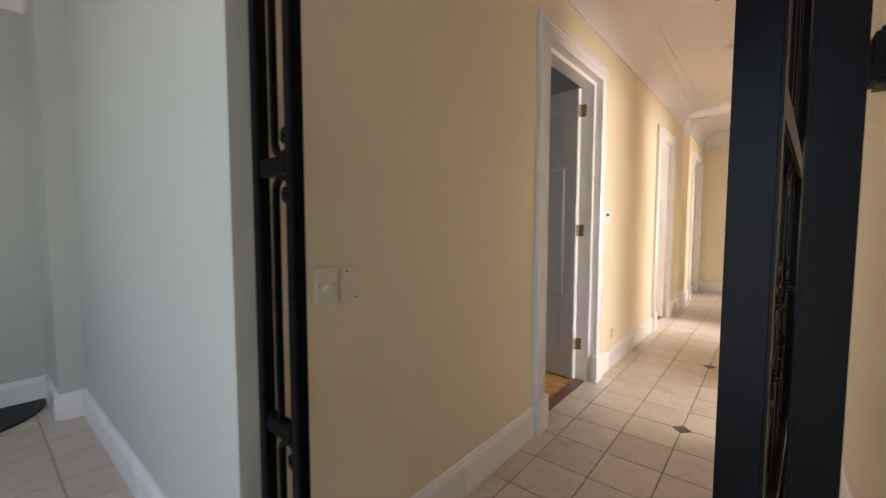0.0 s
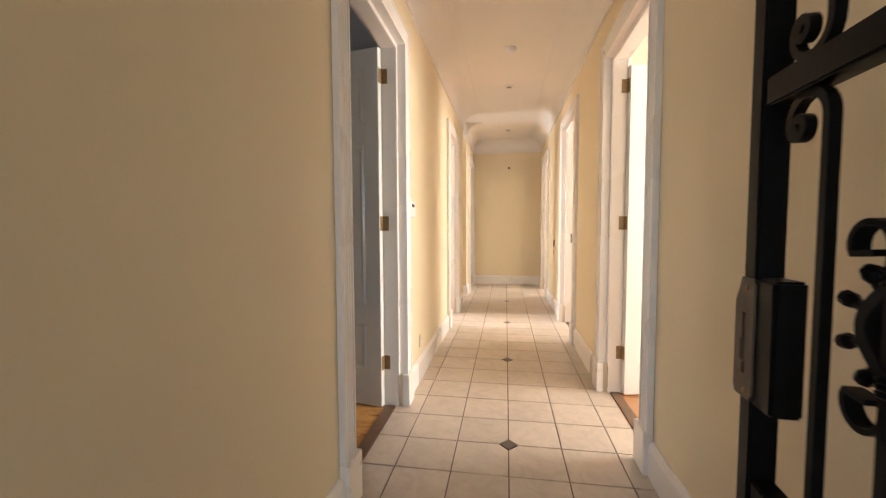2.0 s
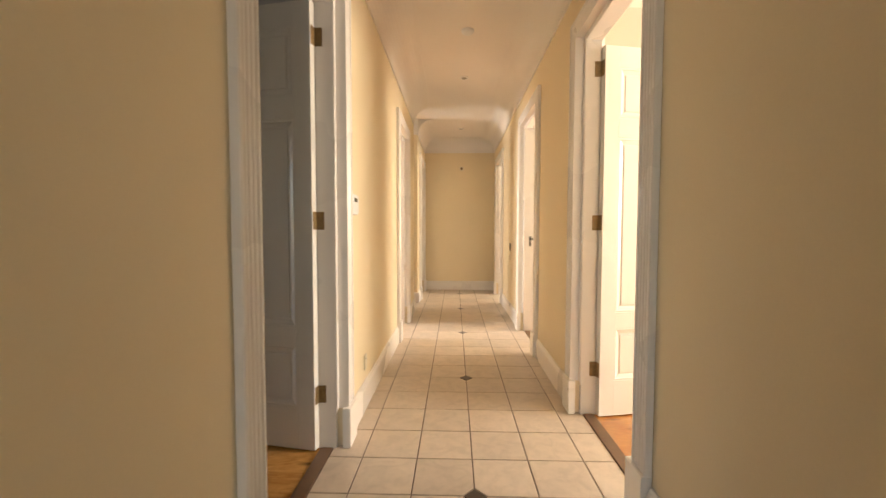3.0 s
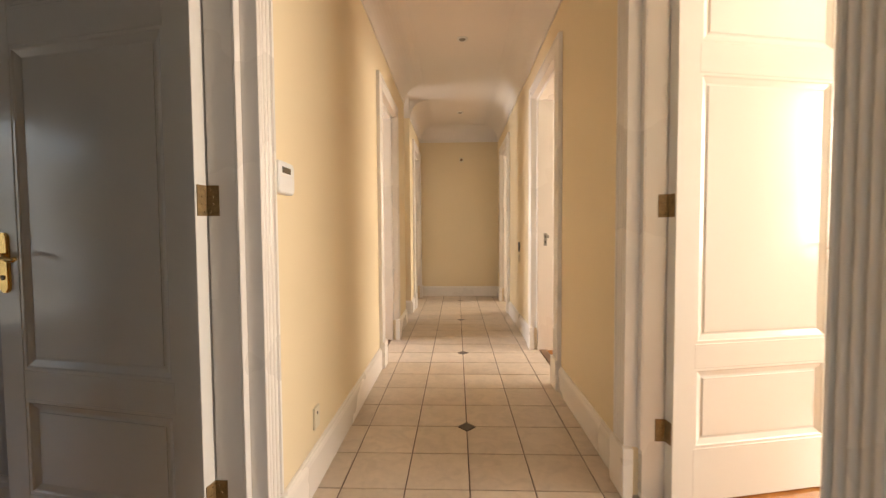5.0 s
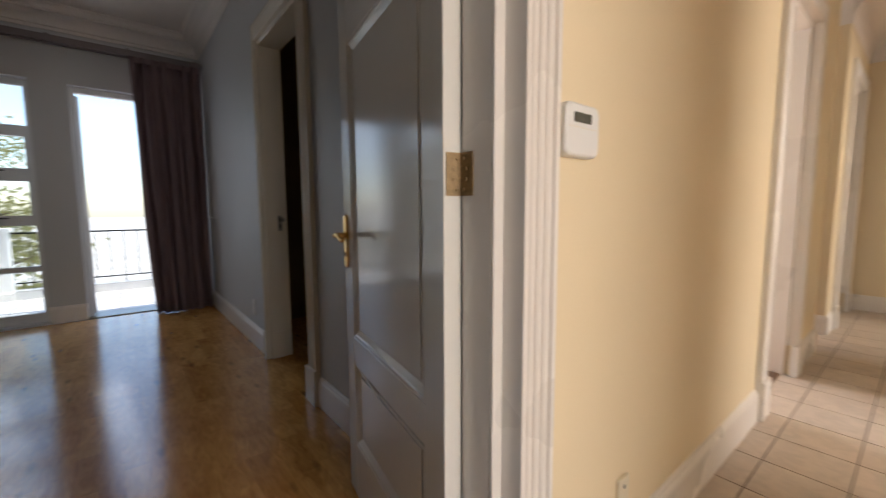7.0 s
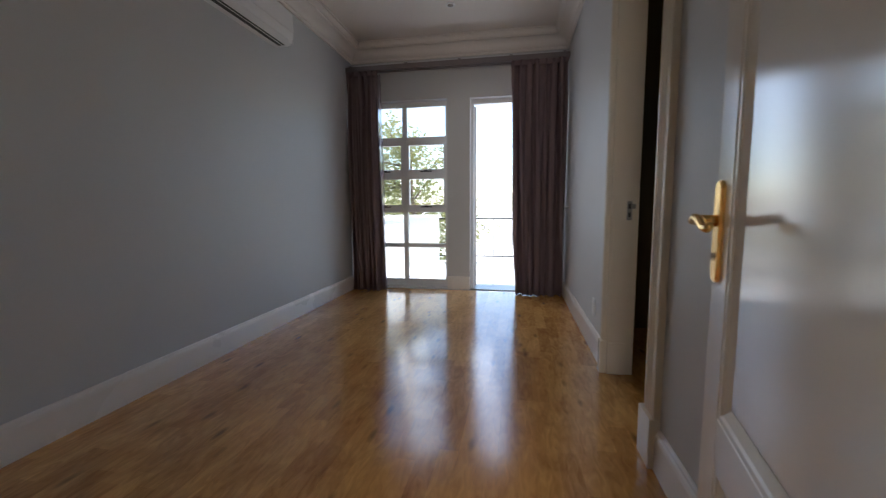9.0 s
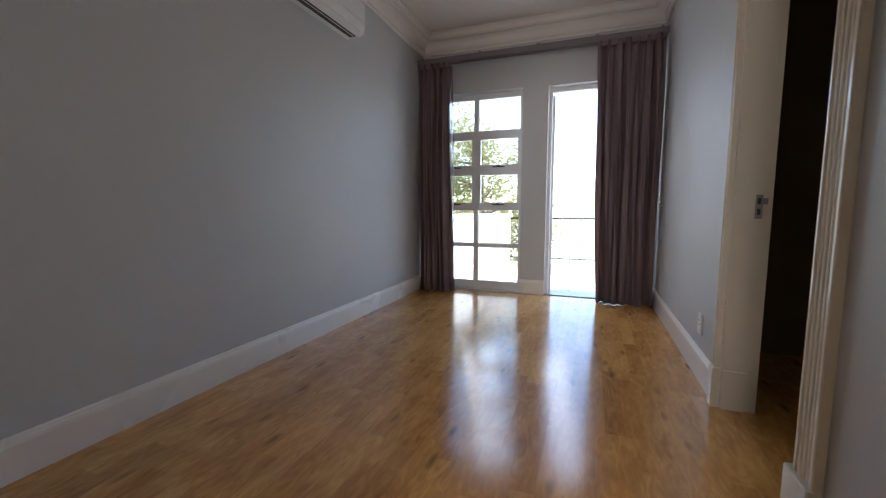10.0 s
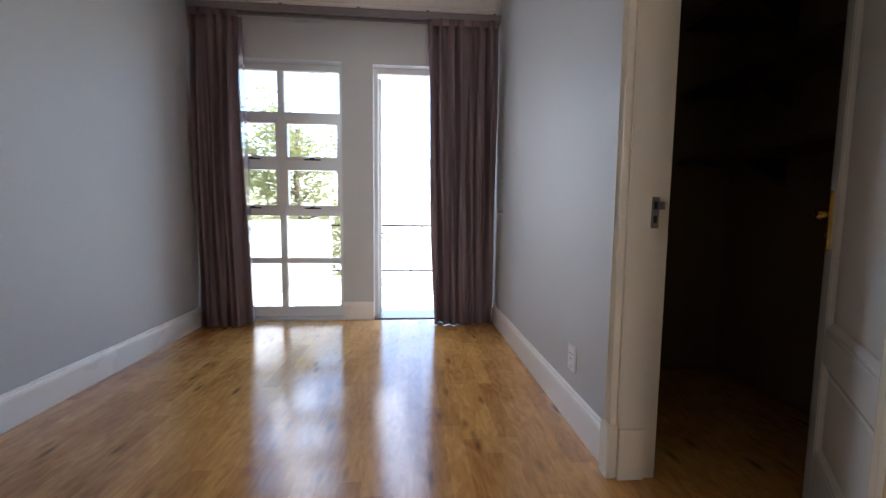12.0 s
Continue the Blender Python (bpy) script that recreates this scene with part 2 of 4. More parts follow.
def box(bm, x0, x1, y0, y1, z0, z1, bevel=0.0, seg=2):
    t = bmesh.new() if bevel else bm
    vs = [t.verts.new((x, y, z)) for x in (x0, x1) for y in (y0, y1) for z in (z0, z1)]
    for f in ((0, 1, 3, 2), (4, 6, 7, 5), (0, 4, 5, 1), (2, 3, 7, 6), (0, 2, 6, 4), (1, 5, 7, 3)):
        t.faces.new([vs[i] for i in f])
    if bevel:
        bmesh.ops.recalc_face_normals(t, faces=t.faces)
        bmesh.ops.bevel(t, geom=t.edges[:], offset=bevel, segments=seg, affect="EDGES", clamp_overlap=True)
        merge(bm, t)
    return bm


def merge(bm, t, m=None):
    """Adds the temporary mesh t to bm."""
    made = {v: bm.verts.new(m @ v.co if m is not None else v.co) for v in t.verts}
    for f in t.faces:
        bm.faces.new([made[v] for v in f.verts])
    t.free()


def boxes(*rows, bevel=0.0):
    bm = bmesh.new()
    for r in rows:
        box(bm, *r, bevel=bevel)
    return bm


def prism(bm, outline, p0, p1, right, up):
    """Sweeps an outline (a, b) from p0 to p1; a runs along right, b along up."""
    p0, p1, right, up = Vector(p0), Vector(p1), Vector(right), Vector(up)
    rings = [[bm.verts.new(p + right * a + up * b) for a, b in outline] for p in (p0, p1)]
    n = len(outline)
    for i in range(n):
        bm.faces.new((rings[0][i], rings[0][(i + 1) % n], rings[1][(i + 1) % n], rings[1][i]))
    bm.faces.new(rings[0][::-1])
    bm.faces.new(rings[1])


def tube(bm, pts, r, seg=8, r1=None):
    """A round bar along points, capped; r1 is the radius at its end."""
    pts = [Vector(p) for p in pts]
    side, rings = None, []
    for i, p in enumerate(pts):
        d = (pts[min(i + 1, len(pts) - 1)] - pts[max(i - 1, 0)]).normalized()
        if side is None:
            side = d.orthogonal().normalized()
        side = (side - d * side.dot(d)).normalized()
        other = d.cross(side)
        k = i / (len(pts) - 1)
        rad = r if r1 is None else r + (r1 - r) * k
        rings.append([bm.verts.new(p + side * rad * math.cos(a) + other * rad * math.sin(a)) for a in (2 * math.pi * j / seg for j in range(seg))])
    for a, b in zip(rings, rings[1:]):
        for j in range(seg):
            bm.faces.new((a[j], a[(j + 1) % seg], b[(j + 1) % seg], b[j]))
    bm.faces.new(rings[0][::-1])
    bm.faces.new(rings[-1])


def disc(bm, centre, axis, profile, seg=24):
    """A turned body: profile is (distance along axis, radius)."""
    c, ax = Vector(centre), Vector(axis).normalized()
    s = ax.orthogonal().normalized()
    o = ax.cross(s)
    rings = [[bm.verts.new(c + ax * d + (s * math.cos(a) + o * math.sin(a)) * max(r, 1e-4)) for a in (2 * math.pi * j / seg for j in range(seg))] for d, r in profile]
    for a, b in zip(rings, rings[1:]):
        for j in range(seg):
            bm.faces.new((a[j], a[(j + 1) % seg], b[(j + 1) % seg], b[j]))
    bm.faces.new(rings[0][::-1])
    bm.faces.new(rings[-1])


def wall(name, x0, x1, y0, y1, z0, z1, mat, label, holes=(), along="x"):
    """A wall box with rectangular holes (a0, a1, b0, b1) along its length and height."""
    bm = bmesh.new()
    z0 = -0.1
    lo, hi = (x0, x1) if along == "x" else (y0, y1)

    def put(a, b, c, d):
        if b - a > 1e-4 and d - c > 1e-4:
            box(bm, *((a, b, y0, y1) if along == "x" else (x0, x1, a, b)), c, d)
    at = lo
    for a0, a1, b0, b1 in sorted(holes):
        put(at, a0, z0, z1)
        put(a0, a1, z0, b0 if b0 > 0 else -0.03)
        put(a0, a1, b1, z1)
        at = a1
    put(at, hi, z0, z1)
    return tagged(part(name, bm, mat), label, "wall", kind="structure")


# ---- plan ----
LX, RX, END = -1.0, 0.24, 8.27          # corridor faces
LT, RT = -1.11, 0.35                     # far faces of the corridor walls
H, HR = 2.66, 2.845                    # ceilings of corridor and bedroom
WT = 2.95                                # wall tops
LOW = 2.065
OPEN = 2.115                             # door openings' height
RL, RR, RF = 0.79, 3.255, -5.62           # room: side walls and window wall
GAP = 0.03                               # lining thickness
DOORS_L = [(2.215, 3.004), (4.96, 5.62), (7.30, 8.03)]
P0, P1 = 6.37, 6.90                      # side passage on the left
DOORS_R = [(2.65, 3.405), (4.57, 5.32), (7.0, 7.74)]
CL0, CL1 = -3.38, -2.635                  # closet opening

holes = lambda rows: [(a - GAP, b + GAP, 0, (LOW if (a, b) == DOORS_L[1] else OPEN) + GAP) for a, b in rows]
wall("wall_corridor_left", LT, LX, 0.61, END, 0, WT, CREAM, "cream painted plaster wall with doorways and a passage", holes(DOORS_L) + [(P0, P1, 0, WT)], "y")
wall("wall_corridor_right", RX, RT, -1.9, END, 0, WT, CREAM, "cream painted plaster wall with three doorways", holes(DOORS_R), "y")
wall("wall_corridor_end", LT, RT, END, END + 0.14, 0, WT, CREAM, "cream painted plaster end wall of the corridor")
wall("wall_foyer_north", -3.18, LT, 0.575, RL - 0.014, 0, WT, FOYERWALL, "pale cream plaster wall of the entrance foyer")
wall("wall_foyer_return", -3.80, -3.18, 0.455, RL - 0.014, 0, WT, FOYERWALL, "pale plaster wall return in the foyer")
wall("wall_foyer_west", -3.80, -3.65, -1.9, 0.455, 0, WT, FOYERWALL, "pale plaster far wall of the foyer")
wall("wall_foyer_south", -3.80, RT, -2.04, -1.9, 0, WT, FOYERWALL, "pale plaster foyer wall with a window opening", [(-2.55, -1.25, 0.85, 2.15), (-0.92, 0.08, 0.0, 2.08)])
wall("wall_room_left", RF - 0.25, LT, RL - 0.012, RL, 0, WT, GREY, "smooth light grey painted bedroom wall")
wall("wall_room_left_core", RF - 0.25, -3.80, RL - 0.15, RL - 0.014, 0, WT, FOYERWALL, "plaster wall behind the bedroom")
wall("wall_room_right", RF - 0.25, LT, RR, RR + 0.14, 0, WT, GREY, "light grey painted bedroom wall with a closet doorway", [(CL0 - GAP, CL1 + GAP, 0, OPEN + GAP)])
wall("wall_room_door_side", LT - 0.012, LT - 0.002, RL, RR, 0, WT, GREY, "light grey painted bedroom wall beside the door", holes(DOORS_L[:1]), "y")
WIN = (0.88, 1.93, 0.0, 2.215)
FDOOR = (2.195, 3.01, 0.0, 2.205)
wall("wall_room_window", RF - 0.25, RF, RL, RR, 0, WT, GREY, "light grey window wall of the bedroom", [WIN, FDOOR], "y")
wall("wall_foyer_end", LT, LX + 0.002, 0.55, 0.61, 0, WT, FOYERWALL, "pale plaster wall end beside the gate")
# closing walls of side rooms and closet
CB = 4.42
# closet walls carry the interior's shade in their paint colour
wall("wall_closet_back", -4.35, LT, CB, CB + 0.1, 0, WT, CLOSETWALL, "ochre back wall of the closet, darkened by painted-in shade")
wall("wall_closet_west", -4.45, -4.35, RR + 0.14, CB + 0.1, 0, WT, CLOSETWALL, "ochre side wall of the closet, darkened by painted-in shade")
wall("wall_left_rooms_west", -4.55, -4.45, CB + 0.1, END, 0, WT, FOYERWALL, "pale outer wall with windows", [(4.7, 5.9, 0.8, 2.2), (P0 + 0.02, P1 - 0.02, 0.8, 2.2)], "y")
wall("wall_passage_south", -4.45, LT, P0 - 0.1, P0, 0, WT, CREAM, "cream side wall of a short passage")
wall("wall_passage_north", -4.45, LT, P1, P1 + 0.1, 0, WT, CREAM, "cream side wall of a short passage")
wall("wall_left_rooms_north", -4.55, LT, END, END + 0.14, 0, WT, FOYERWALL, "pale end wall of a side room")
wall("wall_right_rooms_east", 3.6, 3.75, 1.5, END, 0, WT, FOYERWALL, "pale outer wall with windows", [(2.1, 3.7, 0.75, 2.25), (4.5, 5.7, 0.8, 2.2), (7.0, 8.2, 0.8, 2.2)], "y")
wall("wall_right_rooms_south", RT, 3.75, 1.4, 1.5, 0, WT, FOYERWALL, "pale wall of a side room")
wall("wall_right_rooms_divider_a", RT, 3.6, 4.1, 4.2, 0, WT, FOYERWALL, "pale wall between side rooms")
wall("wall_right_rooms_divider_b", RT, 3.6, 6.4, 6.5, 0, WT, FOYERWALL, "pale wall between side rooms")
wall("wall_right_rooms_north", RT, 3.75, END, END + 0.14, 0, WT, FOYERWALL, "pale end wall of a side room")

tagged(part("ceiling", boxes((LT + 0.003, RT - 0.003, 0.55, END, H, H + 0.1), (-3.78, RT - 0.003, -2.03, 0.55, H, H + 0.1), (-4.54, LT, P0, P1, H, H + 0.1)), CEIL), "flat white painted plaster ceiling of corridor and foyer", "ceiling", kind="structure")
tagged(part("ceiling_bedroom", boxes((RF - 0.2, LT - 0.013, RL - 0.01, RR + 0.01, HR, HR + 0.1)), CEIL), "flat white painted plaster ceiling of the bedroom", "ceiling", kind="structure")
tagged(part("ceiling_side_rooms", boxes((RT - 0.002, 3.74, 1.41, END + 0.13, H, H + 0.1), (-4.54, LT, CB + 0.01, P0 - 0.01, H, H + 0.1), (-4.54, LT, P1 + 0.01, END + 0.13, H, H + 0.1), (-4.44, LT, RR + 0.13, CB + 0.01, H, H + 0.1)), CEIL), "flat white painted ceiling of the side rooms", "ceiling", kind="structure")
tagged(part("roof_slab", boxes((RF - 0.25, 3.75, -2.04, END + 0.14, WT, WT + 0.2)), OUTWALL), "flat roof slab over the house", "roof", kind="structure")


# ---- cornices ----
def cove(r=0.20, n=10):
    pts = [(0, 0), (0, -r - 0.02), (0.012, -r - 0.02), (0.012, -r)]
    for i in range(n + 1):
        a = math.pi / 2 * i / n
        pts.append((0.012 + r * (1 - math.cos(a)), -r + r * math.sin(a) - 0.006))
    return pts + [(0.012 + r + 0.02, -0.006), (0.012 + r + 0.02, 0)]


def classic():
    pts = [(0, 0), (0, -0.19), (0.018, -0.19), (0.018, -0.165), (0.03, -0.16), (0.03, -0.14)]
    for i in range(7):
        a = math.pi / 2 * i / 6
        pts.append((0.03 + 0.075 * (1 - math.cos(a)), -0.14 + 0.07 * math.sin(a)))
    return pts + [(0.118, -0.07), (0.118, -0.055), (0.13, -0.05), (0.145, -0.03), (0.15, -0.012), (0.165, -0.012), (0.165, 0)]


def cornice(name, outline, p0, p1, inward, label, z=H):
    bm = bmesh.new()
    prism(bm, outline, (*p0, z - 0.001), (*p1, z - 0.001), (*inward, 0), (0, 0, 1))
    return tagged(part(name, bm, CEIL), label, "cornice", kind="structure")


for p0, p1, d in (((LX, 0.55), (LX, P0), (1, 0)), ((LX, P1), (LX, END), (1, 0)), ((-4.4, P0), (LX, P0), (0, 1)), ((-4.4, P1), (LX, P1), (0, -1)), ((RX, -1.9), (RX, END), (-1, 0)), ((LX, END), (RX, END), (0, -1)), ((-3.18, 0.575), (LT, 0.575), (0, -1)), ((-3.65, -1.9), (-3.65, 0.455), (1, 0)), ((-3.65, 0.455), (-3.18, 0.455), (0, -1))):
    cornice("corridor_cornice", cove(), p0, p1, d, "white plaster cove along the ceiling edge")
for p0, p1, d in (((RF, RL), (LT, RL), (0, 1)), ((RF, RR), (LT, RR), (0, -1)), ((RF, RL), (RF, RR), (1, 0)), ((LT - 0.012, RL), (LT - 0.012, RR), (-1, 0))):
    cornice("room_cornice", classic(), p0, p1, d, "white moulded plaster cornice of the bedroom", HR)

# ---- skirting ----
SK = [(0, 0), (0.02, 0), (0.02, 0.125), (0.017, 0.138), (0.012, 0.144), (0.010, 0.152), (0.006, 0.156), (0, 0.157)]


def skirting(p0, p1, d, mat=None, label="white painted skirting board"):
    bm = bmesh.new()
    prism(bm, SK, (*p0, 0.001), (*p1, 0.001), (*d, 0), (0, 0, 1))
    return tagged(part("baseboard", bm, mat or GLOSSWHITE), label, "baseboard", kind="structure")


AW = 0.13                                # architrave width
for rows, x, d in ((DOORS_L, LX, (1, 0)), (DOORS_R, RX, (-1, 0))):
    at = 0.55 if d[0] > 0 else -1.9
    for a, b in rows:
        if d[0] > 0 and at < P0 < a:
            skirting((x, at), (x, P0), d)
            at = P1
        skirting((x, at), (x, a - AW - 0.005), d)
        at = b + AW + 0.005
    skirting((x, at), (x, END), d)
skirting((LX, END), (RX, END), (0, -1))
skirting((-4.4, P1), (LX, P1), (0, -1))
skirting((-4.4, P0), (LX, P0), (0, 1))
skirting((-3.18, 0.575), (LT, 0.575), (0, -1))
skirting((-3.18, 0.455), (-3.18, 0.575), (1, 0))
skirting((-3.65, 0.455), (-3.18, 0.455), (0, -1))
skirting((LT, 0.55), (LX, 0.55), (0, -1))
skirting((-3.65, -1.9), (-3.65, 0.455), (1, 0))
skirting((RF, RL), (LT, RL), (0, 1))
skirting((RF, RR), (CL0 - 0.4 * AW - 0.005, RR), (0, -1))
skirting((CL1 + AW + 0.005, RR), (LT, RR), (0, -1))
skirting((RF, RL), (RF, WIN[0]), (1, 0))
skirting((RF, WIN[1]), (RF, FDOOR[0]), (1, 0), label="white skirting board at the foot of the window pier")
skirting((RF, FDOOR[1]), (RF, RR), (1, 0))


# ---- doors ----
def fluted(recess, w=AW, t=0.027):
    """Cross-section of an architrave: an inner band set back by recess, then proud flutes: (across, proud)."""
    pts = [(0, -recess), (0, 0.005 - recess), (0.002, 0.007 - recess), (0.026, 0.007 - recess), (0.027, t - 0.002), (0.029, t), (0.038, t), (0.041, t * 0.72)]
    n, lo, hi = 3, 0.043, w - 0.019
    step = (hi - lo) / n
    for i in range(n):
        c = lo + step * (i + 0.5)
        for k in range(7):
            a = math.pi * k / 6
            pts.append((c - step * 0.45 * math.cos(a), t * 0.66 + t * 0.30 * math.sin(a)))
    return pts + [(w - 0.017, t * 0.72), (w - 0.014, t), (w - 0.003, t), (w, t * 0.85), (w, 0), (GAP, 0), (GAP, -recess)]


def architrave(w, top, z0, y, sign, left=1.0, recess=0.004):
    """Mitred surround of an opening 0..w, on the face at depth y; sign -1 is proud towards -y."""
    bm = bmesh.new()
    prof = fluted(recess)
    rings = []
    for px, pz, du, dz in ((0, z0, -left, 0), (0, top, -left, 1), (w, top, 1, 1), (w, z0, 1, 0)):
        rings.append([bm.verts.new((px + du * u, y + sign * v, pz + dz * u)) for u, v in prof])
    n = len(prof)
    for a, b in zip(rings, rings[1:]):
        for i in range(n):
            bm.faces.new((a[i], a[(i + 1) % n], b[(i + 1) % n], b[i]))
    bm.faces.new(rings[0][::-1])
    bm.faces.new(rings[-1])
    return bm


def leaf_mesh(w, h, s, t=0.04):
    """Panelled door leaf from the hinge line 0 to s*w; corridor face at y=-t."""
    bm = bmesh.new()

    def b(x0, x1, y0, y1, z0, z1, bev=0.0):
        a, c = sorted((s * x0, s * x1))
        box(bm, a, c, y0, y1, z0, z1, bevel=bev, seg=1)
    st = 0.088
    rows = [(0.21, 0.51), (0.60, 1.575), (1.68, h - 0.115)]
    b(st - 0.01, w - st + 0.01, -t * 0.5 - 0.007, -t * 0.5 + 0.007, 0.05, h - 0.05)
    b(0, st, -t, 0, 0.008, h, 0.0015)
    b(w - st, w, -t, 0, 0.008, h, 0.0015)
    zs = [0.008] + [z for r in rows for z in r] + [h]
    for z0, z1 in zip(zs[0::2], zs[1::2]):
        b(st - 0.001, w - st + 0.001, -t + 0.0004, -0.0004, z0, z1, 0.0015)
    for z0, z1 in rows:
        for face in (-1, 1):
            yf = -t + 0.002 if face < 0 else -0.002
            yb = -t * 0.5 - 0.008 if face < 0 else -t * 0.5 + 0.008
            # sloping moulding round the panel
            for (xa, za, xb, zb), (nx, nz) in (((st, z0, w - st, z0), (0, 1)), ((w - st, z0, w - st, z1), (-1, 0)), ((w - st, z1, st, z1), (0, -1)), ((st, z1, st, z0), (1, 0))):
                prof = [(0, yf), (0.010, yf), (0.014, (yf * 2 + yb) / 3), (0.032, yb), (0, yb)]
                ring = []
                for x, z, e in ((xa, za, 1), (xb, zb, -1)):
                    dx, dz = (xb - xa), (zb - za)
                    ln = math.hypot(dx, dz)
                    ring.append([bm.verts.new((s * (x + nx * a + e * dx / ln * a), yy, z + nz * a + e * dz / ln * a)) for a, yy in prof])
                for i in range(len(prof)):
                    bm.faces.new((ring[0][i], ring[0][(i + 1) % 5], ring[1][(i + 1) % 5], ring[1][i]))
            # raised field
            m, top = 0.042, (-t + 0.009 if face < 0 else -0.009)
            o = [(st + 0.034, z0 + 0.034), (w - st - 0.034, z0 + 0.034), (w - st - 0.034, z1 - 0.034), (st + 0.034, z1 - 0.034)]
            i_ = [(st + m, z0 + m), (w - st - m, z0 + m), (w - st - m, z1 - m), (st + m, z1 - m)]
            yo = yb + (0.0015 if face < 0 else -0.0015)
            mid = top - face * 0.003
            va = [bm.verts.new((s * x, yo, z)) for x, z in o]
            vb = [bm.verts.new((s * x, mid, z)) for x, z in i_]
            vc = [bm.verts.new((s * x, top, z)) for x, z in i_]
            for k in range(4):
                bm.faces.new((va[k], va[(k + 1) % 4], vb[(k + 1) % 4], vb[k]))
                bm.faces.new((vb[k], vb[(k + 1) % 4], vc[(k + 1) % 4], vc[k]))
            bm.faces.new(vc)
    return bm


def handle_parts(leaf, x, z, s, face_y, out):
    """Long brass plate with a curled lever; out is the sign of y away from the leaf."""
    bm = bmesh.new()
    outline = []
    for i in range(13):
        a = math.pi * i / 12
        outline.append((0.021 * math.cos(a), 0.075 + 0.018 * math.sin(a)))
    for i in range(13):
        a = math.pi + math.pi * i / 12
        outline.append((0.021 * math.cos(a), -0.075 + 0.018 * math.sin(a)))
    for d0, d1, k in ((0, 0.005, 1.0), (0.005, 0.008, 0.8)):
        r0 = [bm.verts.new((x + a * k, face_y + out * d0, z + b * (0.97 if k < 1 else 1))) for a, b in outline]
        r1 = [bm.verts.new((x + a * k, face_y + out * d1, z + b * (0.97 if k < 1 else 1))) for a, b in outline]
        for i in range(len(outline)):
            bm.faces.new((r0[i], r0[(i + 1) % len(outline)], r1[(i + 1) % len(outline)], r1[i]))
        bm.faces.new(r1)
        bm.faces.new(r0[::-1])
    plate = part("handle_plate", bm, BRASS, leaf, "long polished brass back plate")
    bm = bmesh.new()
    tube(bm, [(x, face_y, z + 0.02), (x, face_y + out * 0.03, z + 0.02)], 0.011, 12)
    inw = -s
    pts = [(x, face_y + out * 0.036, z + 0.02), (x + inw * 0.012, face_y + out * 0.046, z + 0.021), (x + inw * 0.035, face_y + out * 0.048, z + 0.026), (x + inw * 0.06, face_y + out * 0.047, z + 0.024), (x + inw * 0.085, face_y + out * 0.046, z + 0.012), (x + inw * 0.105, face_y + out * 0.045, z + 0.010), (x + inw * 0.115, face_y + out * 0.044, z + 0.016)]
    tube(bm, pts, 0.009, 10, 0.006)
    part("lever", bm, BRASS, leaf, "curled polished brass lever", smooth=True)
    bm = bmesh.new()
    disc(bm, (x, face_y + out * 0.008, z - 0.045), (0, out, 0), [(0, 0.008), (0.002, 0.008), (0.002, 0.005), (0.001, 0.003)], 12)
    part("keyhole", bm, OLDBRASS, leaf)


